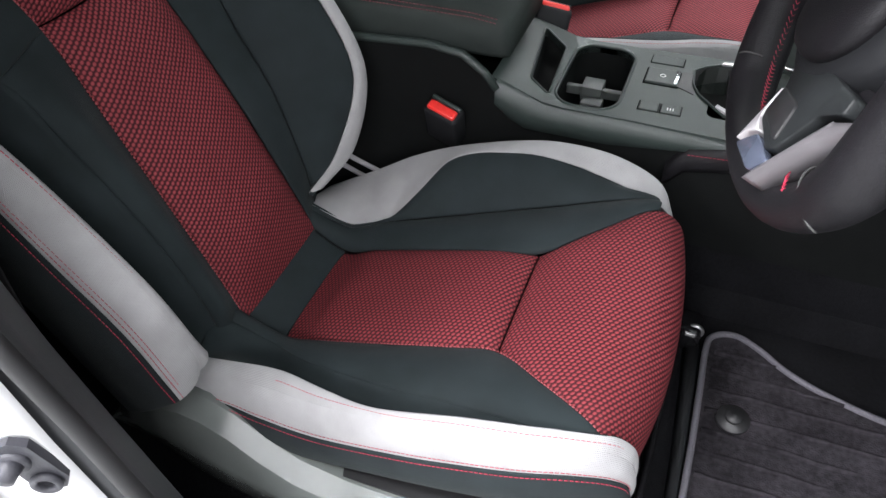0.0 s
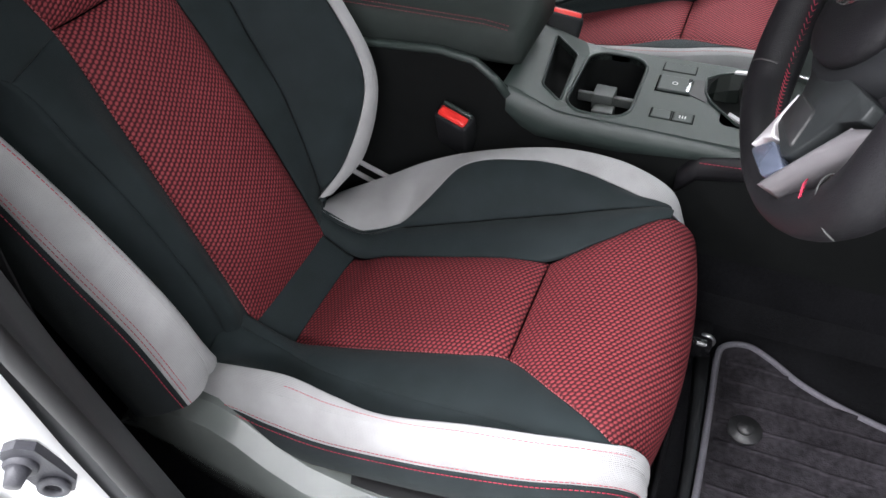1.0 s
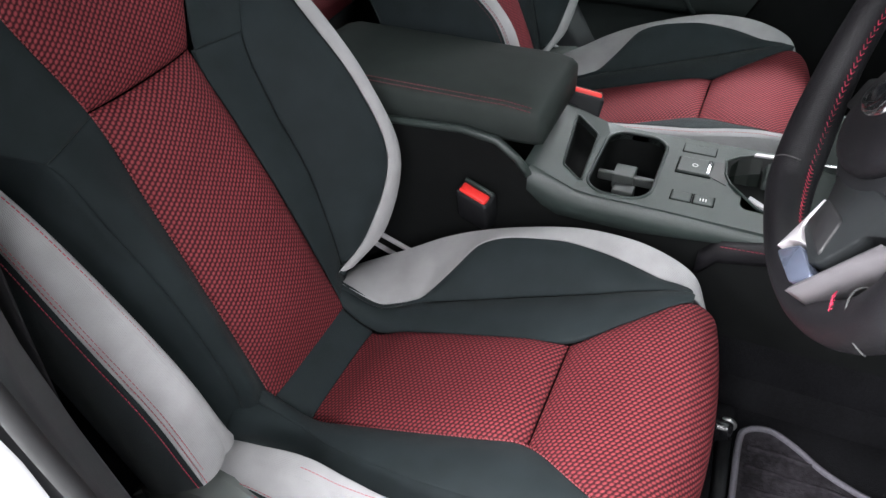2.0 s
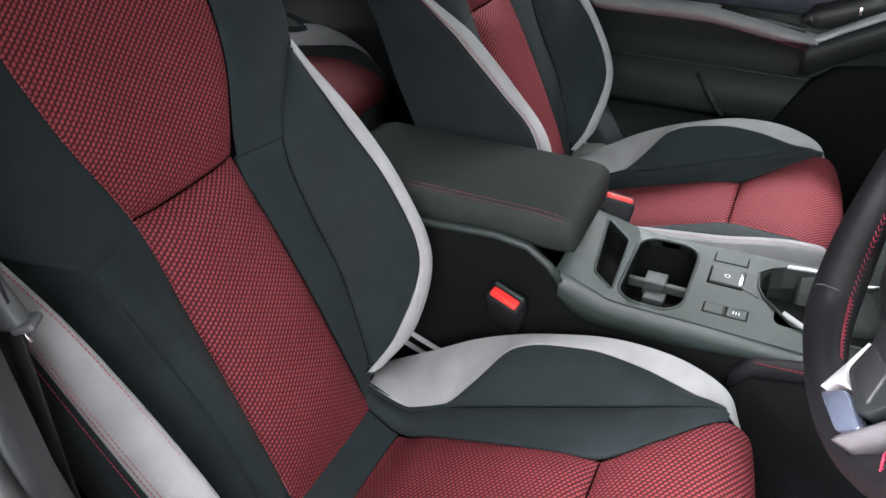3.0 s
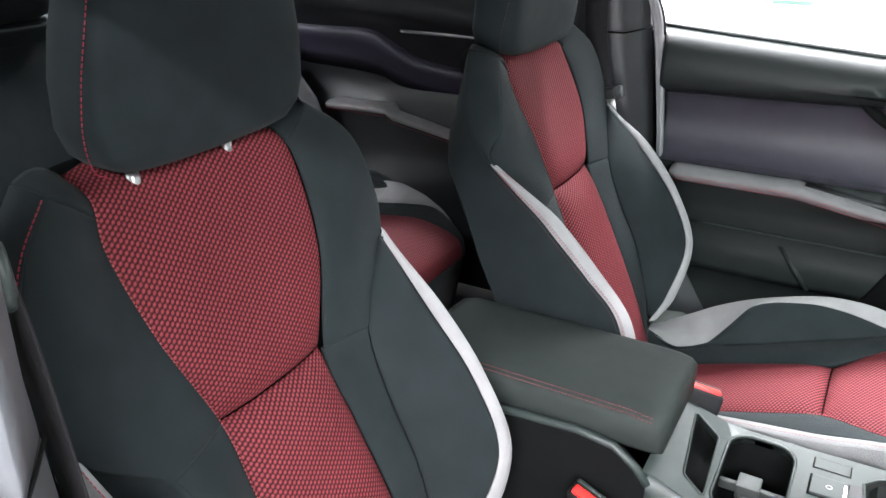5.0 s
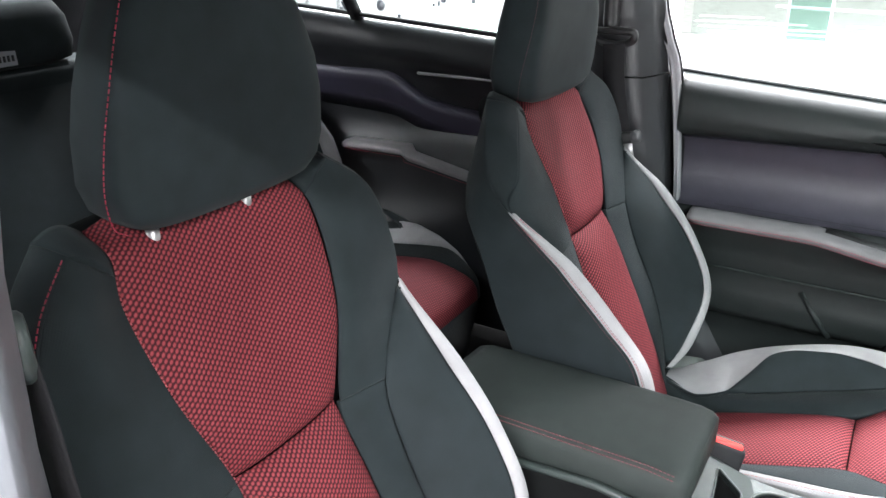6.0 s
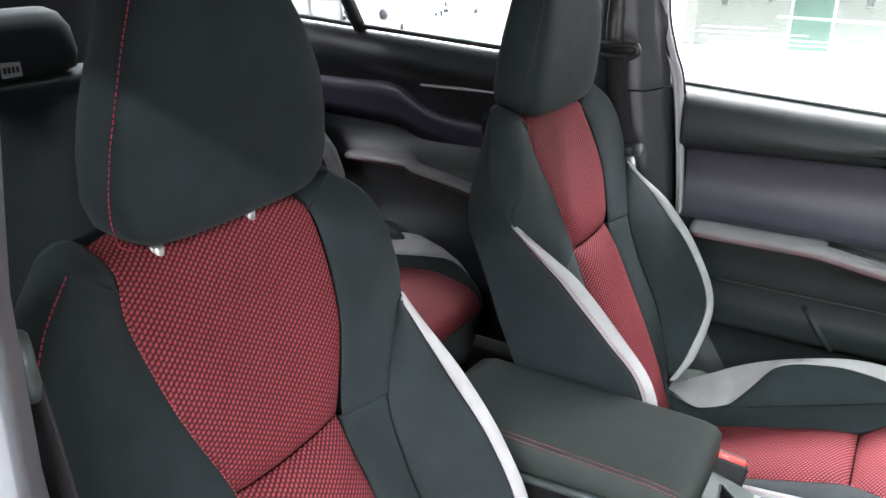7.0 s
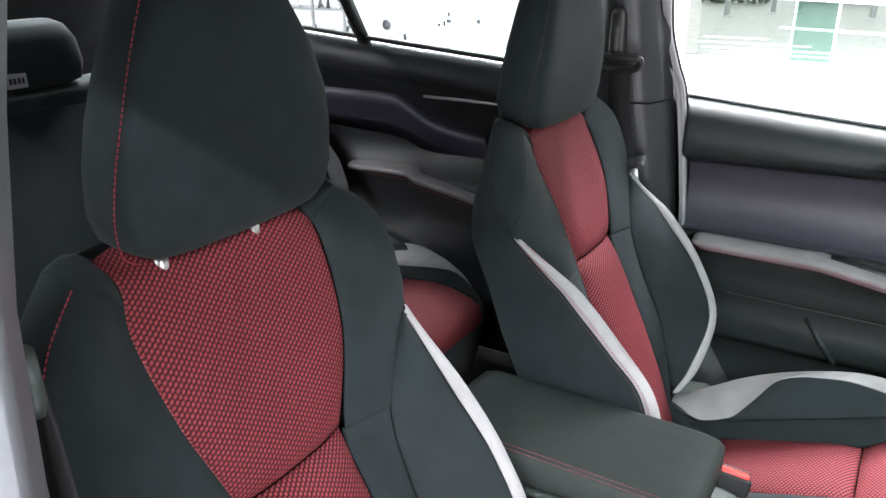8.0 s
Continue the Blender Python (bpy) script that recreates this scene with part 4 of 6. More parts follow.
# door opening by the driver: seal, painted jamb, sill
seal_pts = spline([(0.55, -0.375, 0.46), (0.20, -0.375, 0.43), (-0.02, -0.375, 0.44), (-0.13, -0.374, 0.50), (-0.215, -0.372, 0.61), (-0.262, -0.370, 0.74), (-0.300, -0.372, 0.87), (-0.352, -0.366, 1.05), (-0.390, -0.345, 1.25), (-0.362, -0.285, 1.45)])
tagged(part("door_seal", tube([seal_pts(9 * i / 60) for i in range(61)], 0.009, 8), RUBBER), "black rubber seal round the door opening", "door seal", kind="structure")
jamb = []
for z, x in ((0.36, -0.10), (0.45, -0.17), (0.54, -0.225), (0.63, -0.262), (0.72, -0.288), (0.81, -0.305), (0.92, -0.362), (1.05, -0.435), (1.20, -0.470), (1.33, -0.475), (1.45, -0.475)):
    lean = -0.375 + max(0, z - 1.0) * 0.25
    jamb.append([(x, lean - 0.004, z), (x - 0.03, lean - 0.02, z), (x - 0.06, lean - 0.045, z), (x - 0.10, lean - 0.05, z), (x - (0.40 if z < 1.0 else 0.19), lean - 0.05, z), (x - (0.40 if z < 1.0 else 0.19), lean, z)])
tagged(part("door_jamb", loft(jamb), BODY_WHITE), "white painted car body behind the door opening", "car body", kind="structure")
tagged(part("door_sill", loft([[(x, -0.43, 0.30), (x, -0.43, 0.38), (x, -0.395, 0.405), (x, -0.35, 0.41), (x, -0.33, 0.40), (x, -0.33, 0.30)] for x in (-0.30, 0.3, 0.9)]), BLACK_PLASTIC),
       "dark plastic sill of the open door", "door sill", kind="structure")
striker = thing("door_striker", (-0.305, -0.394, 0.703), "dark cast metal door striker on the white jamb", "door striker")
mS = Matrix.Translation((-0.305, -0.394, 0.703)) @ Matrix.Rotation(radians(28), 4, "Z") @ Matrix.Rotation(radians(-16), 4, "Y") @ Matrix.Diagonal((0.85, 0.85, 0.80, 1))


def on_striker(bm):
    bmesh.ops.transform(bm, matrix=mS, verts=bm.verts)
    return bm


part("plate", on_striker(prism([(-0.010, 0.046), (0.004, 0.046), (0.018, 0.034), (0.020, -0.030), (0.008, -0.046), (-0.012, -0.044), (-0.020, -0.030), (-0.018, 0.036)], -0.006, 0.004, "y",
                               (rounded(-0.010, -0.036, 0.006, -0.018, 0.0075),))), STRIKER_GREY, striker, smooth=False)
part("bolt", on_striker(tube([(-0.010, -0.004, 0.016), (-0.012, -0.014, 0.016), (-0.013, -0.026, 0.015)], lambda t: 0.0135 - 0.005 * t, 12)), STRIKER_GREY, striker)
part("bolt_washer", on_striker(tube([(-0.008, 0.0, 0.017), (-0.009, -0.009, 0.017)], 0.017, 16)), STRIKER_GREY, striker)
part("loop", on_striker(tube([(-0.002 + 0.012 * math.cos(a), -0.009, -0.027 + 0.013 * math.sin(a)) for a in [2 * math.pi * k / 18 for k in range(18)]], 0.0045, 8, True)), STRIKER_GREY, striker)
notice = thing("jamb_label", (-0.345, -0.425, 0.66), "small white sticker with grey marks on the jamb", "sticker")
part("sheet", new_box((-0.370, -0.4275, 0.655), (-0.325, -0.4255, 0.700)), MARK_WHITE, notice)
for k in range(3):
    part("mark", new_box((-0.365 + 0.012 * k, -0.4285, 0.668), (-0.357 + 0.012 * k, -0.4274, 0.676)), SOFT_PLASTIC, notice)
# the driver's door stands wide open ahead of the doorway, unseen, added to block light
open_door = thing("driver_door", (0.95, -0.9, 0.42), "black inner side of the wide open driver door", "car door")
part("door_panel", loft([[(0.92 + 0.16 * u, -0.44 - 0.98 * u, z) if k == 0 else (1.00 + 0.16 * u, -0.44 - 0.98 * u, z) for k, z in ((0, 0.38), (0, 1.12), (1, 1.12), (1, 0.38))] for u in (0, 0.5, 1)]), SOFT_PLASTIC, open_door, smooth=False)
bm = loft([[(0.95 + 0.16 * u, -0.44 - 0.98 * u, z0), (0.956 + 0.16 * u, -0.44 - 0.98 * u, z0), (0.956 + 0.16 * u, -0.44 - 0.98 * u, z1), (0.95 + 0.16 * u, -0.44 - 0.98 * u, z1)] for u, z0, z1 in ((0, 1.12, 1.16), (0.5, 1.12, 1.38), (1, 1.12, 1.44))])
g = part("window_pane", bm, WINDOW_GLASS, open_door, smooth=False)
g.visible_shadow = False


# ---- passenger door ----
def door_section(x):
    """Inner face of the front door from the window down to the floor, at x."""
    sill = 1.137 - 0.077 * min(x + 0.385, 0.6)
    line = 1.022 + 0.030 * (x + 0.36)
    drop = 0.012 * max(0, x + 0.1)
    return [(1.150, sill - 0.006), (1.130, sill), (1.112, sill - 0.003), (1.096, sill - 0.009), (1.082, sill - 0.021), (1.071, sill - 0.040), (1.066, sill - 0.064), (1.067, line + 0.014), (1.076, line + 0.001), (1.092, line - 0.008),
            (1.110, 1.012), (1.126, 0.965), (1.122, 0.915), (1.098, 0.878 - drop), (1.070, 0.868 - drop), (1.060, 0.835 - drop), (1.068, 0.805 - drop), (1.078, 0.775 - drop), (1.070, 0.752),
            (1.076, 0.742), (1.062, 0.70), (1.058, 0.655), (1.066, 0.640), (1.090, 0.636), (1.086, 0.55), (1.090, 0.43), (1.150, 0.42)]


door = thing("passenger_door", (0.3, 1.12, 0.42), "closed black front door with padded silver armrest", "car door")
xs = [-0.402, -0.372, -0.369] + [-0.36 + 1.258 * i / 30 for i in range(31)]
part("door_panel", loft([[(x, max(y, 1.092) if x < -0.3705 else y, z) for y, z in door_section(x)] for x in xs]), DOOR_PLASTIC, door)
ins = []
for x in xs[3:30]:
    sec = door_section(x)
    pts = [Vector((x, *sec[k])) for k in range(9, 15)]
    f = spline(pts)
    ins.append([f(5 * t / 12) + Vector((0, -0.003, 0)) for t in range(13)])
part("door_insert", panel(ins, sink=0.004, skirt=0.0), DOOR_CLOTH, door, "dark purplish padded insert")


def arm_z(x):
    return 0.869 - 0.004 * (x + 0.31) if x < -0.10 else 0.868 - 0.22 * max(0, x + 0.08) ** 1.15


arm = []
for i in range(34):
    x = -0.318 + 0.445 * i / 33
    z = arm_z(x)
    w = 0.052 - 0.020 * min(1, max(0, (x + 0.105) / 0.03))
    k = 1 - 0.72 * min(1, max(0, (x - 0.02) / 0.107)) ** 1.6
    k *= 1 - 0.35 * max(0, (-0.300 - x) / 0.018)
    arm.append([(x, 1.100, z - 0.002), (x, 1.046 + (0.052 - w), z + 0.002), (x, 1.040, z), (x, 1.028, z - 0.003 * k), (x, 1.021, z - 0.010 * k), (x, 1.023, z - 0.019 * k), (x, 1.032, z - 0.025 * k), (x, 1.10, z - 0.028 * k)])
pad = part("armrest", loft(arm), DOOR_SILVER, door, "silver-grey padded armrest")
for k, dz in (("upper_stitching", -0.012), ("lower_stitching", -0.020)):
    part(k, stitches(lambda u, dz=dz: Vector((-0.31 + 0.42 * u, 1.0205 if dz > -0.015 else 1.0225, arm_z(-0.31 + 0.42 * u) + dz)), 0, 1, off=(0, -0.001, 0)), RED_THREAD, pad, "red stitching")
pull = [(0.105, 0.832), (0.116, 0.829), (0.140, 0.843), (0.168, 0.860), (0.224, 0.890), (0.30, 0.915)]
part("pull_handle", loft([[(x, 1.10, z + 0.004), (x, 1.040, z + 0.003), (x, 1.030, z), (x, 1.031, z - 0.007), (x, 1.045, z - 0.012), (x, 1.10, z - 0.014)] for x, z in pull]), FRAME_GREY, door, "slim grey pull handle edge")
part("pull_bowl", loft([[(x, 1.10, z - 0.010), (x, 1.046, z - 0.010), (x, 1.040, z - 0.035), (x, 1.050, z - 0.075), (x, 1.10, z - 0.085)] for x, z in pull]), SOFT_PLASTIC, door)
part("window_switch", loft([[(x, 1.075, z), (x, 1.050, z), (x, 1.048, z - 0.012), (x, 1.075, z - 0.014)] for x, z in ((0.088, 0.866), (0.094, 0.872), (0.104, 0.874), (0.110, 0.866))]), BLACK_PLASTIC, door)
part("switch_edge", new_box((0.180, 1.046, 0.884), (0.186, 1.056, 0.898), 0.001), CHROME, door)
part("switch_panel", loft([[(x, 1.10, z), (x, 1.05, z), (x, 1.048, z - 0.01), (x, 1.10, z - 0.012)] for x, z in ((-0.06, 0.869), (0.02, 0.858), (0.10, 0.846))]), BLACK_PLASTIC, door)
part("switch_plate", loft([[(x, 1.10, z1), (x, 1.060, z1), (x, 1.054, z1 - 0.006), (x, 1.054, z0 + 0.004), (x, 1.10, z0)] for x, z1, z0 in ((0.094, 0.868, 0.852), (0.104, 0.880, 0.846), (0.128, 0.887, 0.842), (0.185, 0.911, 0.866), (0.26, 0.935, 0.895))]), BLACK_PLASTIC, door)
# surround of the inner opening lever: dark rim, cloth-coloured band, bright line
rim_low = spline([(-0.012, 0, 1.036), (0.032, 0, 0.997), (0.070, 0, 0.974), (0.112, 0, 0.955), (0.177, 0, 0.937), (0.28, 0, 0.925)])
rim_top = spline([(0.040, 0, 1.036), (0.076, 0, 1.003), (0.094, 0, 0.991), (0.134, 0, 0.967), (0.173, 0, 0.954), (0.28, 0, 0.944)])
dark_rim, band = [], []
for i in range(26):
    a, b = rim_low(5 * i / 25), rim_top(5 * i / 25)
    m_ = a.lerp(b, 0.55)
    dark_rim.append([(a.x, 1.135, a.z), (a.x, 1.093, a.z), (a.x + 0.002, 1.090, a.z + 0.002), (m_.x, 1.100, m_.z), (m_.x, 1.135, m_.z)])
    band.append([(m_.x, 1.135, m_.z), (m_.x, 1.099, m_.z), (b.x - 0.003, 1.092, b.z - 0.002), (b.x, 1.096, b.z), (b.x, 1.135, b.z)])
surround = part("lever_surround", loft(dark_rim), DEEP_BLACK, door, "dark rim round the opening lever")
part("surround_band", loft(band), DOOR_CLOTH, surround)
part("bright_line", tube([(p.x + 0.002, 1.094, p.z) for p in (rim_top(5 * i / 25) for i in range(26))], 0.0014, 6), CHROME, surround, "thin bright line")
# lighter tube in place of the light caught along the door's crease
part("crease_trim", tube([(x, 1.068 - 0.001, 0.745 - 0.008 * (x + 0.2)) for x in [-0.27 + 0.4 * i / 20 for i in range(21)]], 0.0018, 6), GREY_PLASTIC, door)
# raised rib added where the panel only shows a faint reflection
part("pocket_rib", tube([(-0.085, 1.072, 0.722), (-0.05, 1.059, 0.68), (-0.02, 1.062, 0.640)], 0.006, 8), DOOR_PLASTIC, door)
part("window_seal", tube([(x, 1.132, 1.1400 - 0.077 * min(x + 0.385, 0.6)) for x in (-0.40, 0.0, 0.2, 0.88)], 0.004, 6), RUBBER, door)
# near-black sheet that stands in for the shadow in the lower door's opening
part("speaker_grille", loft([[(x, 1.10, z + 0.004), (x, 1.058, z), (x, 1.053, z - 0.010), (x, 1.052, 0.60), (x, 1.078, 0.45), (x, 1.10, 0.44)] for x, z in ((0.070, 0.630), (0.086, 0.660), (0.106, 0.700), (0.135, 0.747), (0.170, 0.772), (0.240, 0.785), (0.50, 0.79), (0.86, 0.77))]), DEEP_BLACK, door, "near-black panel for the shadowed opening below the handle")
edge_in = spline([(-0.345, 1.075, 0.60), (-0.362, 1.078, 0.85), (-0.370, 1.075, 0.96), (-0.396, 1.078, 1.14), (-0.422, 1.066, 1.216), (-0.446, 1.050, 1.297), (-0.452, 0.985, 1.47)])
edge_out = spline([(-0.333, 1.070, 0.60), (-0.350, 1.072, 0.85), (-0.357, 1.070, 0.96), (-0.3775, 1.080, 1.14), (-0.399, 1.068, 1.216), (-0.415, 1.053, 1.297), (-0.405, 0.987, 1.47)])
strips = []
for i in range(37):
    p, q = edge_in(6 * i / 36), edge_out(6 * i / 36)
    w, o = q - p, Vector((0, 0.02, 0))
    strips.append([p + o, p, p + w * 0.30 + Vector((0, -0.004, 0)), p + w * 0.45 + Vector((0, 0.003, 0)), p + w * 0.58 + Vector((0, -0.002, 0)), p + w * 0.92 + Vector((0, 0.002, 0)), q + o * 0.4, q + o])
part("door_frame", loft(strips), FRAME_GREY, door, "grey door frame trim beside the window")
part("frame_seal", tube([edge_out(2.9 + 3.1 * i / 20) + Vector((0.004, 0.004, 0)) for i in range(21)], 0.0025, 6), RUBBER, door)
pane = [(-0.372, 1.108, 1.13), (0.86, 1.108, 1.06), (0.55, 1.00, 1.36), (0.28, 0.955, 1.475), (-0.335, 0.965, 1.475)]
bm = bmesh.new()
bm.faces.new([bm.verts.new(p) for p in pane])
bmesh.ops.solidify(bm, geom=bm.faces, thickness=0.004)
g = part("window_pane", bm, WINDOW_GLASS, door, smooth=False)
g.visible_shadow = False

# ---- rear doors ----
def rear_section(x):
    sill = 1.188 - 0.075 * (x + 0.85)
    k = min(1, max(0, (-x - 0.9) / 0.25))
    return [(1.155, sill - 0.01), (1.128, sill - 0.001), (1.112, sill - 0.004), (1.098, sill - 0.011), (1.086, sill - 0.024), (1.078, sill - 0.045), (1.075, sill - 0.070), (1.080, sill - 0.090), (1.098, sill - 0.105), (1.104, 1.085 - 0.006), (1.100 + 0.015 * k, 1.060), (1.122, 1.03 - 0.03 * (1 - k)),
            (1.128, 0.96), (1.118, 0.91), (1.085, 0.885), (1.074, 0.86), (1.080, 0.80), (1.085, 0.72), (1.080, 0.60), (1.09, 0.43), (1.155, 0.42)]


rear_door = thing("rear_door", (-1.0, 1.13, 0.42), "closed black rear door with silver armrest", "car door")
xr = [-1.52 + 0.95 * i / 26 for i in range(27)]
part("door_panel", loft([[(x, y, z) for y, z in rear_section(x)] for x in xr]), SHADED_PLASTIC, rear_door)
up = spline([(-1.45, 1.106, 1.082), (-1.25, 1.104, 1.083), (-1.12, 1.103, 1.083), (-1.06, 1.103, 1.055), (-1.00, 1.106, 1.022), (-0.90, 1.110, 1.004), (-0.66, 1.112, 0.985)])
lo = spline([(-1.45, 1.108, 1.035), (-1.25, 1.106, 1.032), (-1.12, 1.104, 1.025), (-1.06, 1.104, 1.005), (-1.00, 1.106, 0.985), (-0.90, 1.110, 0.968), (-0.66, 1.112, 0.955)])
swoop = []
for i in range(31):
    a, b = up(6 * i / 30), lo(6 * i / 30)
    swoop.append([a + Vector((0, 0.02, 0.004)), a + Vector((0, -0.002, 0)), a.lerp(b, 0.3) + Vector((0, -0.010, 0)), a.lerp(b, 0.7) + Vector((0, -0.006, 0)), b + Vector((0, 0.012, -0.02)), b + Vector((0, 0.02, -0.06))])
part("door_insert", loft(swoop), SHADED_INSERT, rear_door, "dark bluish padded insert")
part("chrome_strip", loft([[(x, 1.092, 1.091), (x, 1.086, 1.088), (x, 1.092, 1.083), (x, 1.11, 1.087)] for x in (-1.02, -0.9, -0.7)]), SILVER_TRIM, rear_door, "thin bright trim strip")
arm = []
for i in range(24):
    x = -1.24 + 0.48 * i / 23
    z = 0.897 + 0.004 * math.sin((x + 1.24) * 6) - (0.012 if x > -1.04 else 0) - 0.16 * max(0, x + 1.04)
    w = 0.0 if x < -1.05 else 0.018
    arm.append([(x, 1.11, z), (x, 1.066 + w * 0.3, z + 0.002), (x, 1.050, z - 0.003), (x, 1.046, z - 0.009), (x, 1.052, z - 0.017), (x, 1.11, z - 0.020)])
pad = part("armrest", loft(arm), DOOR_SILVER, rear_door, "silver-grey padded armrest")
part("armrest_stitching", stitches(lambda u: Vector((-1.23 + 0.46 * u, 1.0445, 0.897 - 0.016 - (0.012 if -1.23 + 0.46 * u > -1.04 else 0) - 0.16 * max(0, -1.23 + 0.46 * u + 1.04))), 0, 1), RED_THREAD, pad, "red stitching")
part("window_seal", tube([(x, 1.100, 1.1925 - 0.075 * (x + 0.85)) for x in (-1.52, -1.2, -0.57)], 0.006, 6), RUBBER, rear_door)
part("quarter_post", loft([[(x, y, z), (x + 0.020, y, z), (x + 0.020, y + 0.03, z), (x, y + 0.03, z)] for x, y, z in ((-1.212, 1.085, 1.205), (-1.236, 1.03, 1.34), (-1.27, 0.97, 1.46))]), RUBBER, rear_door)
pane = [(-0.56, 1.110, 1.165), (-1.52, 1.110, 1.235), (-1.50, 0.99, 1.45), (-0.545, 0.965, 1.475)]
bm = bmesh.new()
bm.faces.new([bm.verts.new(p) for p in pane])
bmesh.ops.solidify(bm, geom=bm.faces, thickness=0.004)
part("window_pane", bm, TINTED_GLASS, rear_door, "dark tinted pane", smooth=False)
rd2 = thing("rear_door", (-1.0, -0.42, 0.42), "closed black rear door behind the driver seat", "car door")
part("door_panel", loft([[(x, 2 * CX - y, z) for y, z in rear_section(x)] for x in xr]), SOFT_PLASTIC, rd2)
bm = bmesh.new()
bm.faces.new([bm.verts.new((x, 2 * CX - y, z)) for x, y, z in pane])
bmesh.ops.solidify(bm, geom=bm.faces, thickness=0.004)
part("window_pane", bm, TINTED_GLASS, rd2, "dark tinted pane", smooth=False)
# tailgate and load area close the rear
tagged(part("tailgate", loft([[(x, CX - 0.78, z), (x, CX + 0.78, z), (x - 0.04, CX + 0.78, z), (x - 0.04, CX - 0.78, z)] for x, z in ((-2.10, 0.40), (-2.15, 0.80), (-1.98, 1.38))]), HARD_PLASTIC, smooth=False),
       "black inner tailgate", "tailgate", kind="structure")
tagged(part("load_floor", new_box((-2.12, CX - 0.77, 0.60), (-1.55, CX + 0.77, 0.64)), CARPET, smooth=False), "black load area floor", "floor", kind="structure")
for side in (-1, 1):
    tagged(part("rear_quarter_trim", loft([[(x, CX + side * 0.74, 0.40), (x, CX + side * (0.74), 1.30), (x, CX + side * 0.80, 1.30), (x, CX + side * 0.80, 0.40)] for x in (-1.52, -2.12)]), HARD_PLASTIC, smooth=False),
           "black load area side trim", "wall", kind="structure")
bm = bmesh.new()
bm.faces.new([bm.verts.new(p) for p in ((-1.98, CX - 0.66, 1.38), (-1.98, CX + 0.66, 1.38), (-1.62, CX + 0.55, 1.47), (-1.62, CX - 0.55, 1.47))])
bmesh.ops.solidify(bm, geom=bm.faces, thickness=0.004)
tagged(part("window_1", bm, TINTED_GLASS, smooth=False), "dark tinted rear window glass", "window", kind="structure")
bm = bmesh.new()
bm.faces.new([bm.verts.new(p) for p in ((1.05, CX - 0.70, 1.05), (1.05, CX + 0.70, 1.05), (0.30, CX + 0.55, 1.50), (0.30, CX - 0.55, 1.50))])
bmesh.ops.solidify(bm, geom=bm.faces, thickness=0.005)
tagged(part("window_2", bm, WINDSCREEN, smooth=False), "windscreen glass", "window", kind="structure")
# dashboard
dash = thing("dashboard", (0.75, CX, 0.60), "black soft dashboard with the steering column", "dashboard")
part("dash_body", loft([[(0.62, y, 0.72), (0.55, y, 0.80), (0.54, y, 0.90), (0.60, y, 1.00), (0.74, y, 1.05), (1.04, y, 1.04), (1.04, y, 0.70), (0.80, y, 0.62)] for y in [-0.33 + 1.39 * i / 12 for i in range(13)]]), SOFT_PLASTIC, dash)
part("instrument_hood", loft([[(0.56, y, 0.98), (0.58, y, 1.06 + h), (0.70, y, 1.08 + h), (0.86, y, 1.05), (0.86, y, 1.0)] for y, h in ((-0.20, -0.03), (-0.14, 0.01), (0.0, 0.025), (0.14, 0.01), (0.20, -0.03))]), SOFT_PLASTIC, dash)
part("column_shroud", tube([(0.42, 0, 0.965), (0.60, 0, 0.90)], lambda t: 0.05 + 0.02 * t, 16), BLACK_PLASTIC, dash)

# ---- steering wheel ----
WC = Vector((0.250, 0.008, 0.9935))
wheel = thing("steering_wheel", WC, "black leather steering wheel with red stitching and silver spokes", "steering wheel")
wm = Matrix.Translation(WC) @ Matrix.Rotation(radians(28.0), 4, "Y") @ Matrix.Rotation(radians(-23.4), 4, "X")


def on_wheel(side, up_, out=0.0):
    """A place on the wheel: to its side, up its face, and out towards the driver."""
    return wm @ Vector((-out, side, up_))


def grip(a):
    """Swelling of the rim under the thumbs."""
    d = abs((math.degrees(a) + 180) % 360 - 180)
    return math.exp(-((d - 112) / 28) ** 2)


def rim_at(a, inward=0.0):
    """The rim's line, with a flattened bottom."""
    r, flat = 0.1851 - inward - 0.006 * grip(a), 0.0898 - inward
    s, u = r * math.sin(a), r * math.cos(a)
    if u < -flat:
        u = -flat + (u + flat) * 0.6
    return s, u


def on_rim(side, up_, out=0.0):
    """A place on the rim, whose plane leans a little away from the hub's face."""
    return on_wheel(side + 0.0097, up_ + 0.0045, out + 0.0216 + 0.274 * up_)


def rim_skin(a, turn_):
    """A place on the rim's skin, turned about its core from the inner side towards the driver."""
    r = 0.0170 + 0.006 * grip(a)
    return on_rim(*rim_at(a, r * math.cos(turn_)), r * math.sin(turn_))


rim = part("rim", tube([on_rim(*rim_at(2 * math.pi * k / 120)) for k in range(120)], lambda t: 0.0168 + 0.006 * grip(2 * math.pi * t * 119 / 120), 20, True), WHEEL_LEATHER, wheel)
for a0, a1 in ((60, 146), (211, 217), (229, 300)):
    bm = bmesh.new()
    n_ = max(2, int((a1 - a0) / 1.9))
    for k in range(n_):
        q = radians(a0 + (a1 - a0) * (k + 0.5) / n_)
        for side in (-1, 1):
            tube([rim_skin(q - 0.012, radians(-18 + 8 * side)), rim_skin(q, radians(-18 + 4 * side)), rim_skin(q + 0.010, radians(-18))], 0.0004, 5, bm=bm)
    part("rim_stitching", bm, RED_THREAD, rim, "red stitching")
for a0 in (116, 224):
    part("rim_seam", tube([rim_skin(radians(a0), radians(15 + 165 * k / 16)) for k in range(17)], 0.0008, 5), DARK_SEAM, rim)


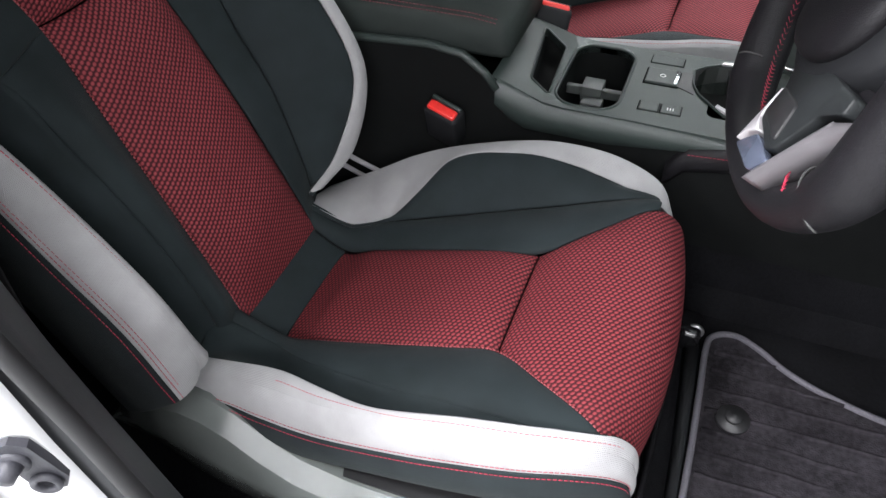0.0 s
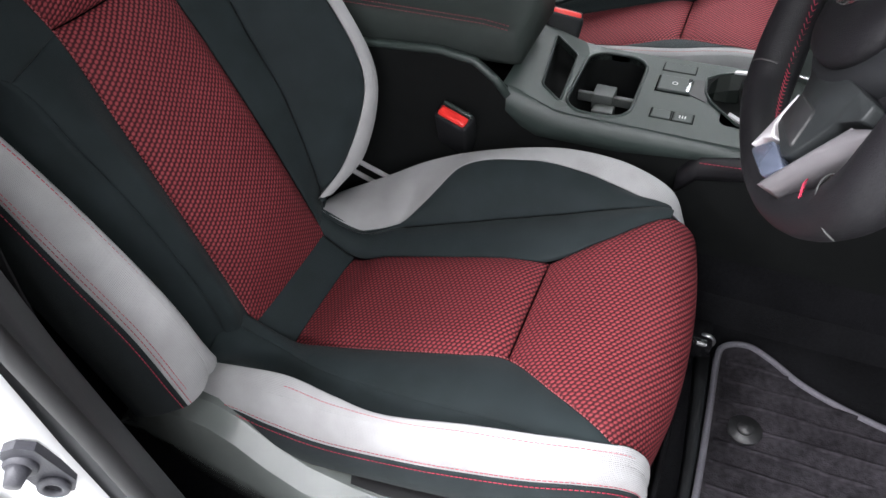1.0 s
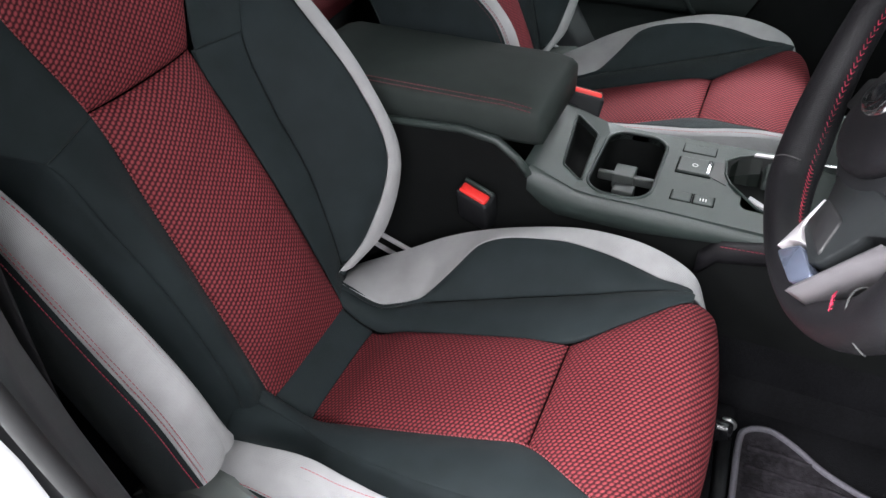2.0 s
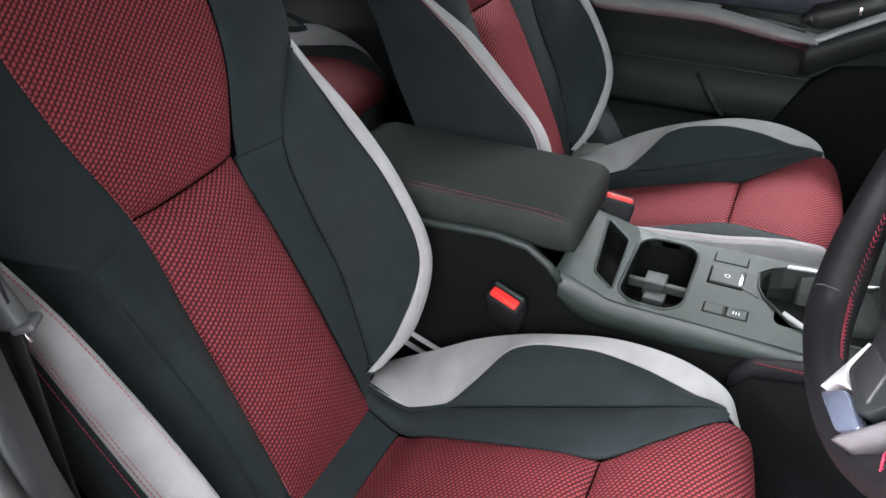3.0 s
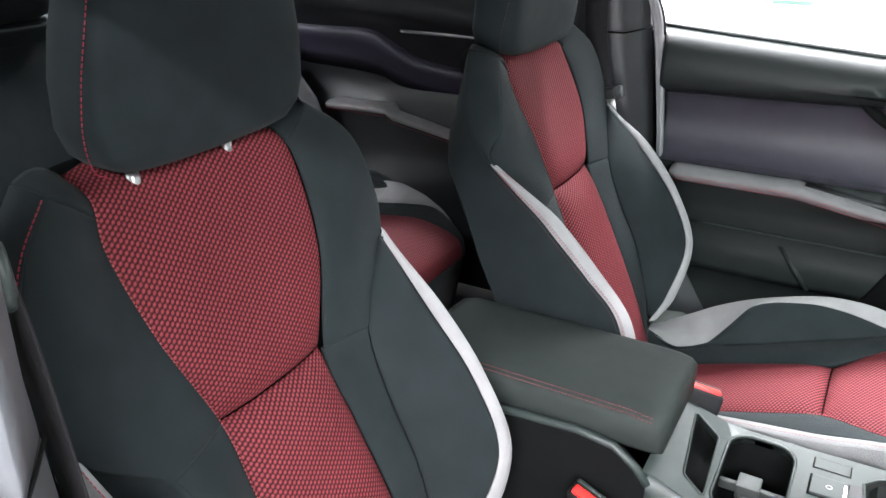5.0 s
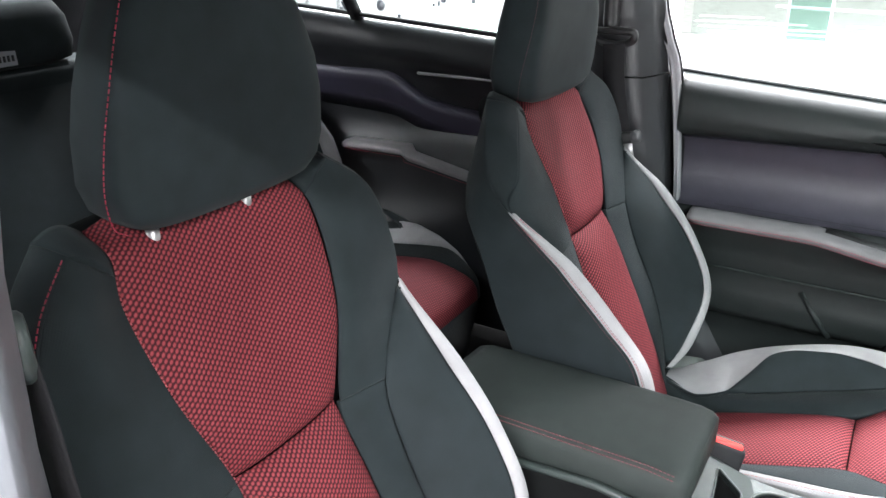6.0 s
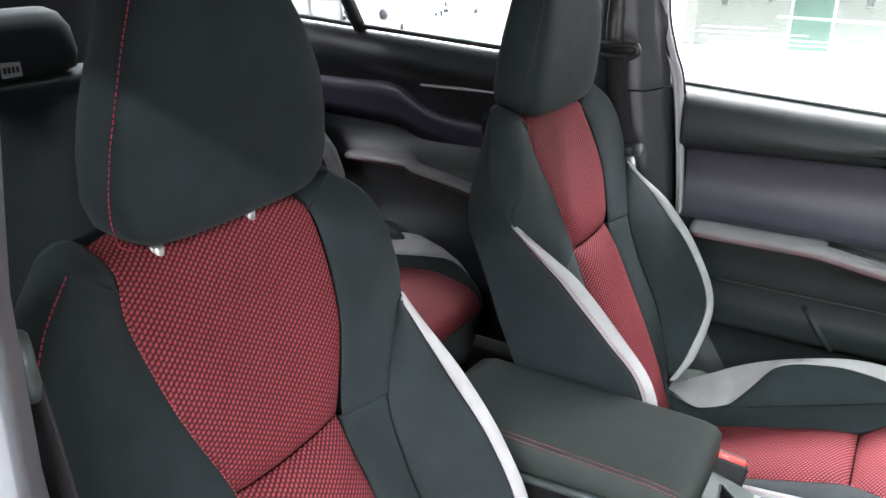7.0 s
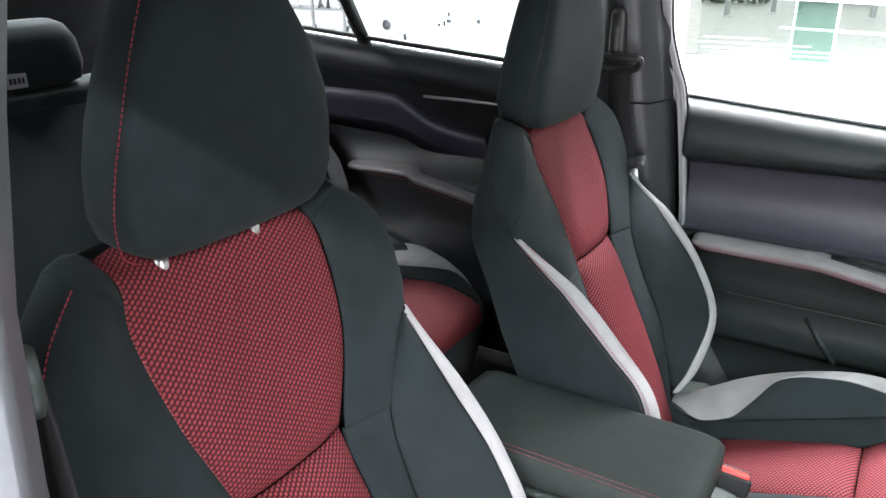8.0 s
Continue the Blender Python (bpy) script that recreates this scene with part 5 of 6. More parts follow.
def plate(name, pts, o0, o1, mat_, label="", inset=0.0015, lift=None):
    """A flat part of the wheel with softened edges."""
    cs, cu = sum(p[0] for p in pts) / len(pts), sum(p[1] for p in pts) / len(pts)
    fine = []
    for p, q in zip(pts, pts[1:] + pts[:1]):
        fine += [(p[0] + (q[0] - p[0]) * k / 8, p[1] + (q[1] - p[1]) * k / 8) for k in range(8)]
    for _ in range(1):
        fine = [tuple((fine[k - 1][j] + 2 * fine[k][j] + fine[(k + 1) % len(fine)][j]) / 4 for j in (0, 1)) for k in range(len(fine))]
    up = lift or (lambda a, b: 0.0)

    def ring(d, o):
        return [on_wheel(cs + (a - cs) * (1 - d / max(0.01, math.dist((a, b), (cs, cu)))), cu + (b - cu) * (1 - d / max(0.01, math.dist((a, b), (cs, cu)))), o + up(a, b)) for a, b in fine]
    return part(name, loft([ring(0, o0), ring(0, o1 - inset), ring(inset * 0.4, o1 - inset * 0.4), ring(inset, o1)]), mat_, wheel, label)


hub = [(0.098 * math.sin(a) * (1 + 0.05 * math.cos(2 * a)), 0.004 + 0.070 * math.cos(a)) for a in [2 * math.pi * k / 40 for k in range(40)]]
part("hub", loft([[on_wheel(a * s, b * s, o) for a, b in hub] for s, o in ((0.85, -0.034), (1.0, -0.012), (1.0, 0.004), (0.965, 0.012), (0.86, 0.018), (0.72, 0.021))]), HARD_PLASTIC, wheel)
part("airbag_cover", loft([[on_wheel(a * s * 0.86, 0.004 + b * s * 0.86, o) for a, b in hub] for s, o in ((0.90, 0.016), (0.90, 0.026), (0.86, 0.031), (0.74, 0.036), (0.5, 0.040), (0.2, 0.041))]), WHEEL_LEATHER, wheel)
part("emblem", loft([[on_wheel(0.026 * math.sin(a) * s, 0.006 + 0.015 * math.cos(a) * s, o) for a in [2 * math.pi * k / 24 for k in range(24)]] for s, o in ((1, 0.038), (1, 0.044), (0.86, 0.046))]), CHROME, wheel, "chrome oval emblem")
part("emblem_field", loft([[on_wheel(0.026 * math.sin(a) * s, 0.006 + 0.015 * math.cos(a) * s, o) for a in [2 * math.pi * k / 24 for k in range(24)]] for s, o in ((0.84, 0.0455), (0.80, 0.0470), (0.4, 0.0475))]), GLOSS_BLACK, wheel)
# lower spoke: gloss bezel, silver edge, broad silver blade
plate("spoke_back", [(0.045, -0.050), (0.018, -0.112), (-0.045, -0.118), (-0.098, -0.094), (-0.135, -0.060), (-0.090, -0.040)], -0.012, 0.002, WHEEL_LEATHER)
plate("lower_bezel", [(0.0138, -0.1246), (-0.0150, -0.1071), (-0.0683, -0.1143), (-0.0465, -0.1306)], 0.002, 0.0190, SPOKE_BLUE, "bluish metallic spoke bezel", 0.001)
plate("spoke_strip", [(0.0198, -0.1235), (0.0150, -0.0960), (0.0115, -0.0715), (0.0090, -0.080), (0.0085, -0.0980), (-0.0106, -0.1058), (0.010, -0.1130)], 0.002, 0.0192, SILVER_TRIM, "thin silver spoke strip", 0.0006)
upper, ridge, lower = (spline(k) for k in (
    [(-0.0505, -0.1325, 0.018), (-0.0760, -0.1050, 0.0185), (-0.1063, -0.0713, 0.0185), (-0.1147, -0.0675, 0.018), (-0.1680, -0.0510, 0.016)],
    [(-0.0510, -0.1345, 0.018), (-0.0770, -0.1110, 0.0210), (-0.1060, -0.0840, 0.0225), (-0.1220, -0.0725, 0.0215), (-0.1700, -0.0525, 0.019)],
    [(-0.0515, -0.1360, 0.019), (-0.0765, -0.1155, 0.0200), (-0.1060, -0.0905, 0.0205), (-0.1255, -0.0760, 0.0200), (-0.1715, -0.0545, 0.0185)]))
rows = []
for i in range(25):
    u = 4 * i / 24
    a, r_, b = upper(u), ridge(u), lower(u)
    rows.append([on_wheel(p.x, p.y, p.z) for p in (Vector((a.x, a.y, -0.004)), a, a.lerp(r_, 0.5), r_, r_.lerp(b, 0.5), b, Vector((b.x, b.y, -0.004)))])
part("spoke_blade", loft(rows), SPOKE_SILVER, wheel, "silver spoke blade")
bm = bmesh.new()
for k in range(5):
    tube([on_wheel(-0.0985 - 0.0030 * k, -0.1085 - 0.0022 * k, 0.0125), on_wheel(-0.1020 - 0.0022 * k, -0.1125 - 0.0018 * k, 0.0140), on_wheel(-0.1060 - 0.0014 * k, -0.1150 - 0.0012 * k, 0.0130)], 0.0005, 5, bm=bm)
part("spoke_stitching", bm, RED_THREAD, wheel, "red stitching at the foot of the spoke")
plate("switch_pad", [(0.0078, -0.0979), (0.0085, -0.0725), (0.030, -0.050), (-0.050, -0.045), (-0.110, -0.050), (-0.1120, -0.0620), (-0.0832, -0.0718), (-0.0585, -0.1068), (-0.0452, -0.1113)], 0.004, 0.0185, SOFT_PLASTIC, "black switch pad")
plate("switch_rocker", [(0.004, -0.094), (0.005, -0.070), (-0.042, -0.074), (-0.054, -0.103)], 0.016, 0.0205, BLACK_PLASTIC)
for sd in (-1, 1):
    plate("side_spoke", [(sd * a, b) for a, b in ((0.06, 0.030), (0.06, -0.020), (0.125, -0.004), (0.170, -0.004), (0.170, 0.026), (0.110, 0.036))], -0.012, 0.006, BLACK_PLASTIC)


# ---- centre console ----
console = thing("centre_console", (0.0, CX, 0.42), "grey and black centre console with cup holder and shifter", "console")


def top_z(x, y=0):
    """Height of the console's top face."""
    return 0.690 if x > -0.05 else 0.690 + 0.026 * min(1, (-0.05 - x) / 0.075)


C0, C1 = 0.280, 0.470
outline = [(-0.132, C0 + 0.004), (-0.06, C0), (0.06, C0), (0.20, C0 - 0.004), (0.42, C0 - 0.004), (0.42, C1 + 0.004), (0.20, C1 + 0.004), (0.06, C1), (-0.06, C1), (-0.132, C1 - 0.004)]
cup = rounded(-0.050, 0.290, 0.038, 0.458, 0.032, 8)
slot = [(-0.084, 0.318), (-0.060, 0.304), (-0.056, 0.306), (-0.063, 0.424), (-0.066, 0.429), (-0.098, 0.450), (-0.102, 0.447), (-0.087, 0.323)]
lever = rounded(0.150, 0.320, 0.330, 0.410, 0.012, 4)
dense = []
for p, q in zip(outline, outline[1:] + outline[:1]):
    n = max(1, int(math.dist(p, q) / 0.03))
    dense += [(p[0] + (q[0] - p[0]) * i / n, p[1] + (q[1] - p[1]) * i / n) for i in range(n)]
frame_top = part("top_panel", prism(dense, lambda x, y: top_z(x) - 0.012, lambda x, y: top_z(x), "z", (cup, slot, lever)), GREY_PLASTIC, console, "grey-green satin plastic top panel", smooth=False)
# sides of the top panel, sweeping down to the rear
for y, sg in ((C0, -1), (C1, 1)):
    rows = []
    for i in range(25):
        x = -0.123 + 0.543 * i / 24
        zl = 0.652 + 0.05 * max(0, (-0.075 - x) / 0.065) ** 1.6 + 0.012 * max(0, x - 0.03) / 0.1
        zt = top_z(x)
        zl = min(zl, zt - 0.012)
        rows.append([Vector((x, y - sg * 0.004, zt)), Vector((x, y + sg * 0.003, zt - 0.004)), Vector((x, y + sg * 0.008, zt * 0.5 + zl * 0.5)), Vector((x, y + sg * 0.010, zl)), Vector((x, y - sg * 0.01, zl - 0.004))])
    part("side_rail", panel(rows, sink=0, skirt=0), GREY_PLASTIC, console)
body = [(-0.62, 0.42), (-0.62, 0.70), (-0.45, 0.735), (-0.34, 0.742), (-0.22, 0.750), (-0.16, 0.740), (-0.13, 0.712), (-0.10, 0.672), (-0.05, 0.652), (0.02, 0.650), (0.12, 0.662), (0.42, 0.675), (0.60, 0.70), (0.60, 0.42)]
# side panels coloured near black to hold the shade of the deep footwell
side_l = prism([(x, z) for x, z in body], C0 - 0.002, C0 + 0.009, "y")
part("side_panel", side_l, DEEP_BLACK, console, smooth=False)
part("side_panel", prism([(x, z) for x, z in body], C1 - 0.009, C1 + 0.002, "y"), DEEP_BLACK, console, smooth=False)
part("rear_wall", new_box((-0.62, C0 + 0.016, 0.42), (-0.60, C1 - 0.016, 0.70)), SOFT_PLASTIC, console, smooth=False)
part("edge_strip", tube([(x, C0 - 0.003, z + 0.002) for x, z in ((-0.60, 0.705), (-0.45, 0.736), (-0.34, 0.743), (-0.22, 0.751), (-0.17, 0.744), (-0.14, 0.722), (-0.122, 0.700))], 0.006, 8), GREY_PLASTIC, console)
part("knee_pad", loft([[(x, C0 - 0.006, z1), (x, C0 - 0.014, z1 - 0.006), (x, C0 - 0.016, z1 - 0.026), (x, C0 - 0.008, z1 - 0.040), (x, C0 + 0.01, z1 - 0.040), (x, C0 + 0.01, z1)] for x, z1 in ((0.115, 0.640), (0.14, 0.672), (0.20, 0.684), (0.42, 0.70))]), WHEEL_LEATHER, console, "black padded knee rest with red stitching")
part("knee_stitching", stitches(lambda u: Vector((0.14 + 0.26 * u, C0 - 0.014, 0.666 + 0.02 * u)), 0, 1, off=(0, -0.003, 0)), RED_THREAD, console, "red stitching")


def well(loop, depth, mat, name, label, top):
    bm = bmesh.new()
    hi = [bm.verts.new((x, y, top(x) - 0.001)) for x, y in loop]
    lo = [bm.verts.new((x, y, top(x) - depth)) for x, y in loop]
    for k in range(len(loop)):
        bm.faces.new((hi[k], hi[(k + 1) % len(loop)], lo[(k + 1) % len(loop)], lo[k]))
    bm.faces.new(lo)
    return part(name, bm, mat, console, label)


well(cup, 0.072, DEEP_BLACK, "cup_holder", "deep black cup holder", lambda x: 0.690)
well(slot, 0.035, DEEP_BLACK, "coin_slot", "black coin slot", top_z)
part("cup_rim", tube([(x, y, 0.6895) for x, y in cup], 0.0026, 6, True), GREY_PLASTIC, console)
div = part("cup_divider", new_box((-0.049, 0.379, 0.650), (0.037, 0.388, 0.664), 0.002), CUP_GREY, console, "grey removable cup divider")
part("divider_tab", new_box((-0.026, 0.372, 0.646), (0.004, 0.402, 0.669), 0.0015), CUP_GREY, div)
part("divider_step", new_box((-0.021, 0.350, 0.640), (0.009, 0.371, 0.657), 0.0015), CUP_GREY, div)
part("divider_foot", new_box((-0.016, 0.326, 0.625), (0.014, 0.349, 0.644), 0.0015), CUP_GREY, div)
part("slot_rim", tube([(x, y, top_z(x) + 0.0003) for x, y in slot], 0.0018, 6, True), GREY_PLASTIC, console)
# switches
for lo_, hi_ in (((0.064, 0.310, 0.689), (0.089, 0.330, 0.6915)), ((0.093, 0.310, 0.689), (0.118, 0.330, 0.6915))):
    b_ = part("button", new_box(lo_, hi_, 0.0012), GREY_PLASTIC, console, "small grey push button", smooth=False)
    part("button_gap", new_box((lo_[0] - 0.0016, lo_[1] - 0.0016, 0.6885), (hi_[0] + 0.0016, hi_[1] + 0.0016, 0.6903)), DEEP_BLACK, b_)
for i_ in range(3):
    part("button_mark", new_box((0.1005 + 0.0036 * i_, 0.3165, 0.6914), (0.1020 + 0.0036 * i_, 0.3225, 0.6918)), MARK_WHITE, console)
blank = part("blank_cover", new_box((0.060, 0.434, 0.689), (0.104, 0.455, 0.6912), 0.0006), GREY_PLASTIC, console, smooth=False)
part("cover_gap", new_box((0.0585, 0.4325, 0.6885), (0.1055, 0.4565, 0.6903)), DEEP_BLACK, blank)
brake = part("brake_switch", new_box((0.060, 0.378, 0.689), (0.104, 0.416, 0.6935), 0.0012), GREY_PLASTIC, console, "grey electric parking brake switch", smooth=False)
part("switch_gap", new_box((0.0575, 0.3755, 0.6885), (0.1055, 0.4185, 0.6904)), DEEP_BLACK, brake)
part("switch_edge", new_box((0.0985, 0.380, 0.6930), (0.1035, 0.414, 0.6945), 0.0006), CHROME, brake)
part("switch_mark", tube([(0.082 + 0.0035 * math.cos(a), 0.397 + 0.0035 * math.sin(a), 0.6936) for a in [2 * math.pi * k / 14 for k in range(14)]], 0.0006, 5, True), MARK_WHITE, brake)
part("switch_valley", prism([(0.104, 0.380), (0.128, 0.366), (0.136, 0.424), (0.106, 0.420)], 0.6895, 0.6908), BLACK_PLASTIC, console, "black valley beside the switch", smooth=False)
gate_loop = [(0.121, 0.428), (0.136, 0.444), (0.160, 0.458), (0.220, 0.464), (0.345, 0.456), (0.345, 0.312), (0.200, 0.313), (0.172, 0.325), (0.133, 0.370), (0.124, 0.392)]
part("shift_plate", prism([(0.232 + (x - 0.232) * 0.985, 0.388 + (y - 0.388) * 0.975) for x, y in gate_loop], 0.6885, 0.6912), DEEP_BLACK, console, "black shifter plate", smooth=False)
part("shift_surround", tube([(x, y, 0.6915) for x, y in gate_loop], 0.0017, 8, True), GREY_PLASTIC, console, "raised grey rim round the shifter")
for p_, q_, w_ in (((0.156, 0.4555), (0.216, 0.4625), 0.0030), ((0.160, 0.344), (0.196, 0.317), 0.0034)):
    part("silver_bar", loft([[(x - 0.001, y - w_, 0.6908), (x + 0.001, y + w_, 0.6908), (x + 0.001, y + w_ * 0.7, 0.6950), (x - 0.001, y - w_ * 0.7, 0.6938)] for x, y in (p_, q_)]), SILVER_TRIM, console, "silver edge bar", smooth=False)
part("shift_block", loft([[(x, 0.374 + i, 0.690), (x, 0.426 - i, 0.690), (x, 0.422 - i, h), (x, 0.380 + i, h)] for x, h, i in ((0.128, 0.692, 0.006), (0.136, 0.700, 0.0), (0.152, 0.706, 0.0), (0.166, 0.708, 0.003), (0.168, 0.690, 0.004))]), SHIFT_BLACK, console, "gloss black lever base", smooth=False)
part("lever_plate", loft([[(x, 0.372, 0.690), (x, 0.420, 0.690), (x, 0.416, h), (x, 0.378, h - 0.003)] for x, h in ((0.171, 0.700), (0.174, 0.706), (0.190, 0.712), (0.196, 0.713), (0.198, 0.690))]), BLACK_LEATHER, console, "black lever plate", smooth=False)
part("shift_boot", loft([[(0.235 + w * math.cos(a) * 1.3, 0.365 + w * math.sin(a), z) for a in [2 * math.pi * k / 20 for k in range(20)]] for w, z in ((0.036, 0.688), (0.030, 0.71), (0.018, 0.735), (0.014, 0.75))]), BLACK_LEATHER, console)
knob = part("shift_knob", loft([[(0.240 + w * math.cos(a) * 1.2, 0.365 + w * math.sin(a), z) for a in [2 * math.pi * k / 20 for k in range(20)]] for w, z in ((0.012, 0.745), (0.020, 0.76), (0.024, 0.785), (0.022, 0.805), (0.012, 0.815))]), BLACK_LEATHER, console)
part("knob_trim", tube([(0.240 + 0.026 * math.cos(a), 0.365 + 0.021 * math.sin(a), 0.762) for a in [2 * math.pi * k / 20 for k in range(20)]], 0.003, 6, True), CHROME, knob)
# armrest lid
lid = thing("console_armrest", (-0.29, CX, 0.735), "black leatherette console armrest with red stitching", "armrest")
rows = []
for x, sx in ((-0.492, 0.80), (-0.488, 0.93), (-0.470, 1.0), (-0.42, 1.0), (-0.36, 1.0), (-0.29, 1.0), (-0.22, 1.0), (-0.17, 1.0), (-0.138, 0.985), (-0.121, 0.945), (-0.112, 0.86)):
    e = 1 - sx
    rows.append([(x, 0.376 + 0.094 * s * (1 - 0.6 * e), 0.738 + h * (1 - 0.9 * e) + 0.25 * e * (0.03 - h)) for s, h in
                 ((-0.90, 0.002), (-0.985, 0.012), (-1.0, 0.032), (-0.985, 0.047), (-0.93, 0.057), (-0.80, 0.062), (-0.4, 0.0655), (0, 0.067), (0.4, 0.0655), (0.80, 0.062), (0.93, 0.057), (0.985, 0.047), (1.0, 0.032), (0.985, 0.012), (0.90, 0.002))])
part("pad", loft(rows), BLACK_LEATHER, lid)
for sg in (-1,):
    for dy, dz in ((0.0838, 0.0608), (0.0888, 0.0574)):
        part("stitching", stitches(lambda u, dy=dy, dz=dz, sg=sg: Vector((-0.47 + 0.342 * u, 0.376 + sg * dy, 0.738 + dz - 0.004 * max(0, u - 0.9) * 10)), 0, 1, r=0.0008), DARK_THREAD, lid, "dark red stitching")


# ---- belt buckles ----
def buckle(at, lean, label):
    ob = thing("belt_buckle", at, label, "belt buckle", "belt buckles")
    m = Matrix.Translation(at) @ Euler((radians(lean[0]), radians(lean[1]), radians(lean[2]))).to_matrix().to_4x4()
    part("housing", new_box((-0.027, -0.015, -0.075), (0.027, 0.015, 0.0), 0.006, 3, m), HARD_PLASTIC, ob)
    part("button", new_box((-0.022, -0.011, -0.004), (0.022, 0.004, 0.0045), 0.003, 2, m), BUCKLE_RED, ob, "red release button")
    part("rim", new_box((-0.024, 0.006, -0.004), (0.024, 0.012, 0.004), 0.002, 2, m), GREY_PLASTIC, ob)
    part("stalk", new_box((-0.020, -0.008, -0.20), (0.020, 0.008, -0.07), 0.004, 2, m), BLACK_PLASTIC, ob)
    return ob


buckle((-0.190, 0.252, 0.672), (22, 12, -12), "black belt buckle with red button beside the driver seat")
buckle((-0.101, 0.494, 0.723), (-16, 12, 12), "black belt buckle with red button beside the passenger seat")


# ---- seat belts ----
def ribbon(curve, n, width, across, thick=0.0012):
    """A flat strap along a curve."""
    secs = []
    for i in range(n + 1):
        p = curve(i / n)
        a = Vector(across(i / n) if callable(across) else across).normalized() * width / 2
        d = curve(min(1, (i + 0.5) / n)) - curve(max(0, (i - 0.5) / n))
        nn = d.cross(a).normalized() * thick
        secs.append([p - a - nn, p + a - nn, p + a + nn, p - a + nn])
    return loft(secs)


def seat_belt(side, label, drop=0.0, back=0.0):
    ob = thing("seat_belt", (-0.47, CX + side * 0.63, 1.20), label, "seat belt", "seat belts")

    def P(x, h, z):
        return Vector((x - back - drop * 0.3, CX + side * h, z - drop * min(1, max(0, (z - 0.9) / 0.2))))
    part("anchor_cover", loft([[P(-0.497 + dx, 0.622 - o, z) for dx, o in ((-w, -0.02), (-w, d * 0.5), (-w * 0.55, d), (w * 0.55, d), (w, d * 0.5), (w, -0.02))] for z, w, d in ((1.320, 0.007, 0.004), (1.310, 0.012, 0.012), (1.27, 0.0125, 0.016), (1.245, 0.0125, 0.016), (1.224, 0.011, 0.012))]), BLACK_PLASTIC, ob)
    part("guide_ring", tube([P(-0.482 + 0.041 * math.cos(a), 0.606 - 0.004 * math.sin(a), 1.217 + (0.014 if math.sin(a) > 0 else 0.012) * math.copysign(abs(math.sin(a)) ** 0.6, math.sin(a)) + 0.006 * abs(math.cos(a)) ** 3) for a in [2 * math.pi * k / 32 for k in range(32)]], 0.0070, 10, True), BLACK_PLASTIC, ob)
    path = spline([P(-0.480, 0.602, 1.207), P(-0.478, 0.612, 1.13), P(-0.462, 0.628, 1.02), P(-0.440, 0.648, 0.90), P(-0.400, 0.662, 0.75), P(-0.38, 0.668, 0.55), P(-0.37, 0.67, 0.44)])
    part("webbing", ribbon(lambda t: path(6 * t), 40, 0.044, (1, 0, 0.08)), BELT, ob)
    m = Matrix.Translation(P(-0.445, 0.617, 1.022)) @ Euler((0, radians(-12), 0)).to_matrix().to_4x4()
    grip_ = part("tongue_grip", new_box((-0.030, -0.009, -0.012), (0.016, 0.009, 0.012), 0.006, 3, m), BLACK_PLASTIC, ob)
    part("grip_end", loft([[m @ Vector((x, dy, h * k)) for dy, k in ((-0.008, -1), (0.008, -1), (0.010, 0), (0.008, 1), (-0.008, 1), (-0.010, 0))] for x, h in ((0.010, 0.009), (0.018, 0.0125), (0.024, 0.0125), (0.028, 0.009))]), TONGUE_GREY, grip_, "grey rounded grip end")
    part("tongue_plate", new_box((-0.012, -0.0015, -0.045), (0.010, 0.0015, -0.010), 0.001, 1, m), METAL_GREY, grip_, "steel tongue")
    return ob


def driver_belt():
    """The belt that hangs straight down beside the driver seat, with its tongue resting on a stop."""
    ob = thing("seat_belt", (-0.41, -0.285, 1.20), "black seat belt with grey tongue hanging by the open door", "seat belt", "seat belts")
    path = spline([(-0.416, -0.282, 1.195), (-0.4115, -0.281, 1.15), (-0.4065, -0.281, 1.08), (-0.4025, -0.281, 0.99), (-0.402, -0.283, 0.93), (-0.404, -0.290, 0.78), (-0.392, -0.298, 0.60), (-0.380, -0.302, 0.44)])
    part("webbing", ribbon(lambda t: path(7 * t), 44, 0.046, (0.99, -0.14, 0)), BELT, ob)
    part("guide_ring", tube([(-0.408 + 0.013 * math.cos(a), -0.284 - 0.006 * math.cos(a), 1.192 + 0.018 * math.sin(a)) for a in [2 * math.pi * k / 28 for k in range(28)]], 0.0065, 10, True), GREY_PLASTIC, ob, "grey plastic guide ring")
    part("anchor_cover", loft([[(-0.432 - w, -0.294, z), (-0.432 - w * 0.6, -0.284, z), (-0.432 + w * 0.6, -0.281, z), (-0.432 + w, -0.290, z)] for z, w in ((1.215, 0.016), (1.235, 0.019), (1.275, 0.019), (1.295, 0.012))]), BLACK_PLASTIC, ob)
    m = Matrix.Translation((-0.391, -0.284, 0.982)) @ Euler((0, radians(-14), radians(26))).to_matrix().to_4x4()
    tongue = part("tongue_grip", new_box((-0.013, -0.009, -0.026), (0.012, 0.009, 0.026), 0.0085, 4, m), TONGUE_GREY, ob, "smooth grey plastic tongue grip")
    part("grip_lip", new_box((-0.002, -0.010, -0.028), (0.018, 0.010, -0.020), 0.0035, 3, m), TONGUE_GREY, tongue)
    part("slot_bar", new_box((-0.026, -0.006, -0.002), (-0.008, 0.004, 0.006), 0.003, 2, m), TONGUE_GREY, tongue)
    part("tongue_plate", new_box((-0.008, -0.002, -0.042), (0.003, 0.002, -0.024), 0.0012, 1, m), CHROME, tongue, "bright steel tongue")
    return ob


driver_belt()
seat_belt(1, "black seat belt hanging on the pillar behind the passenger seat")

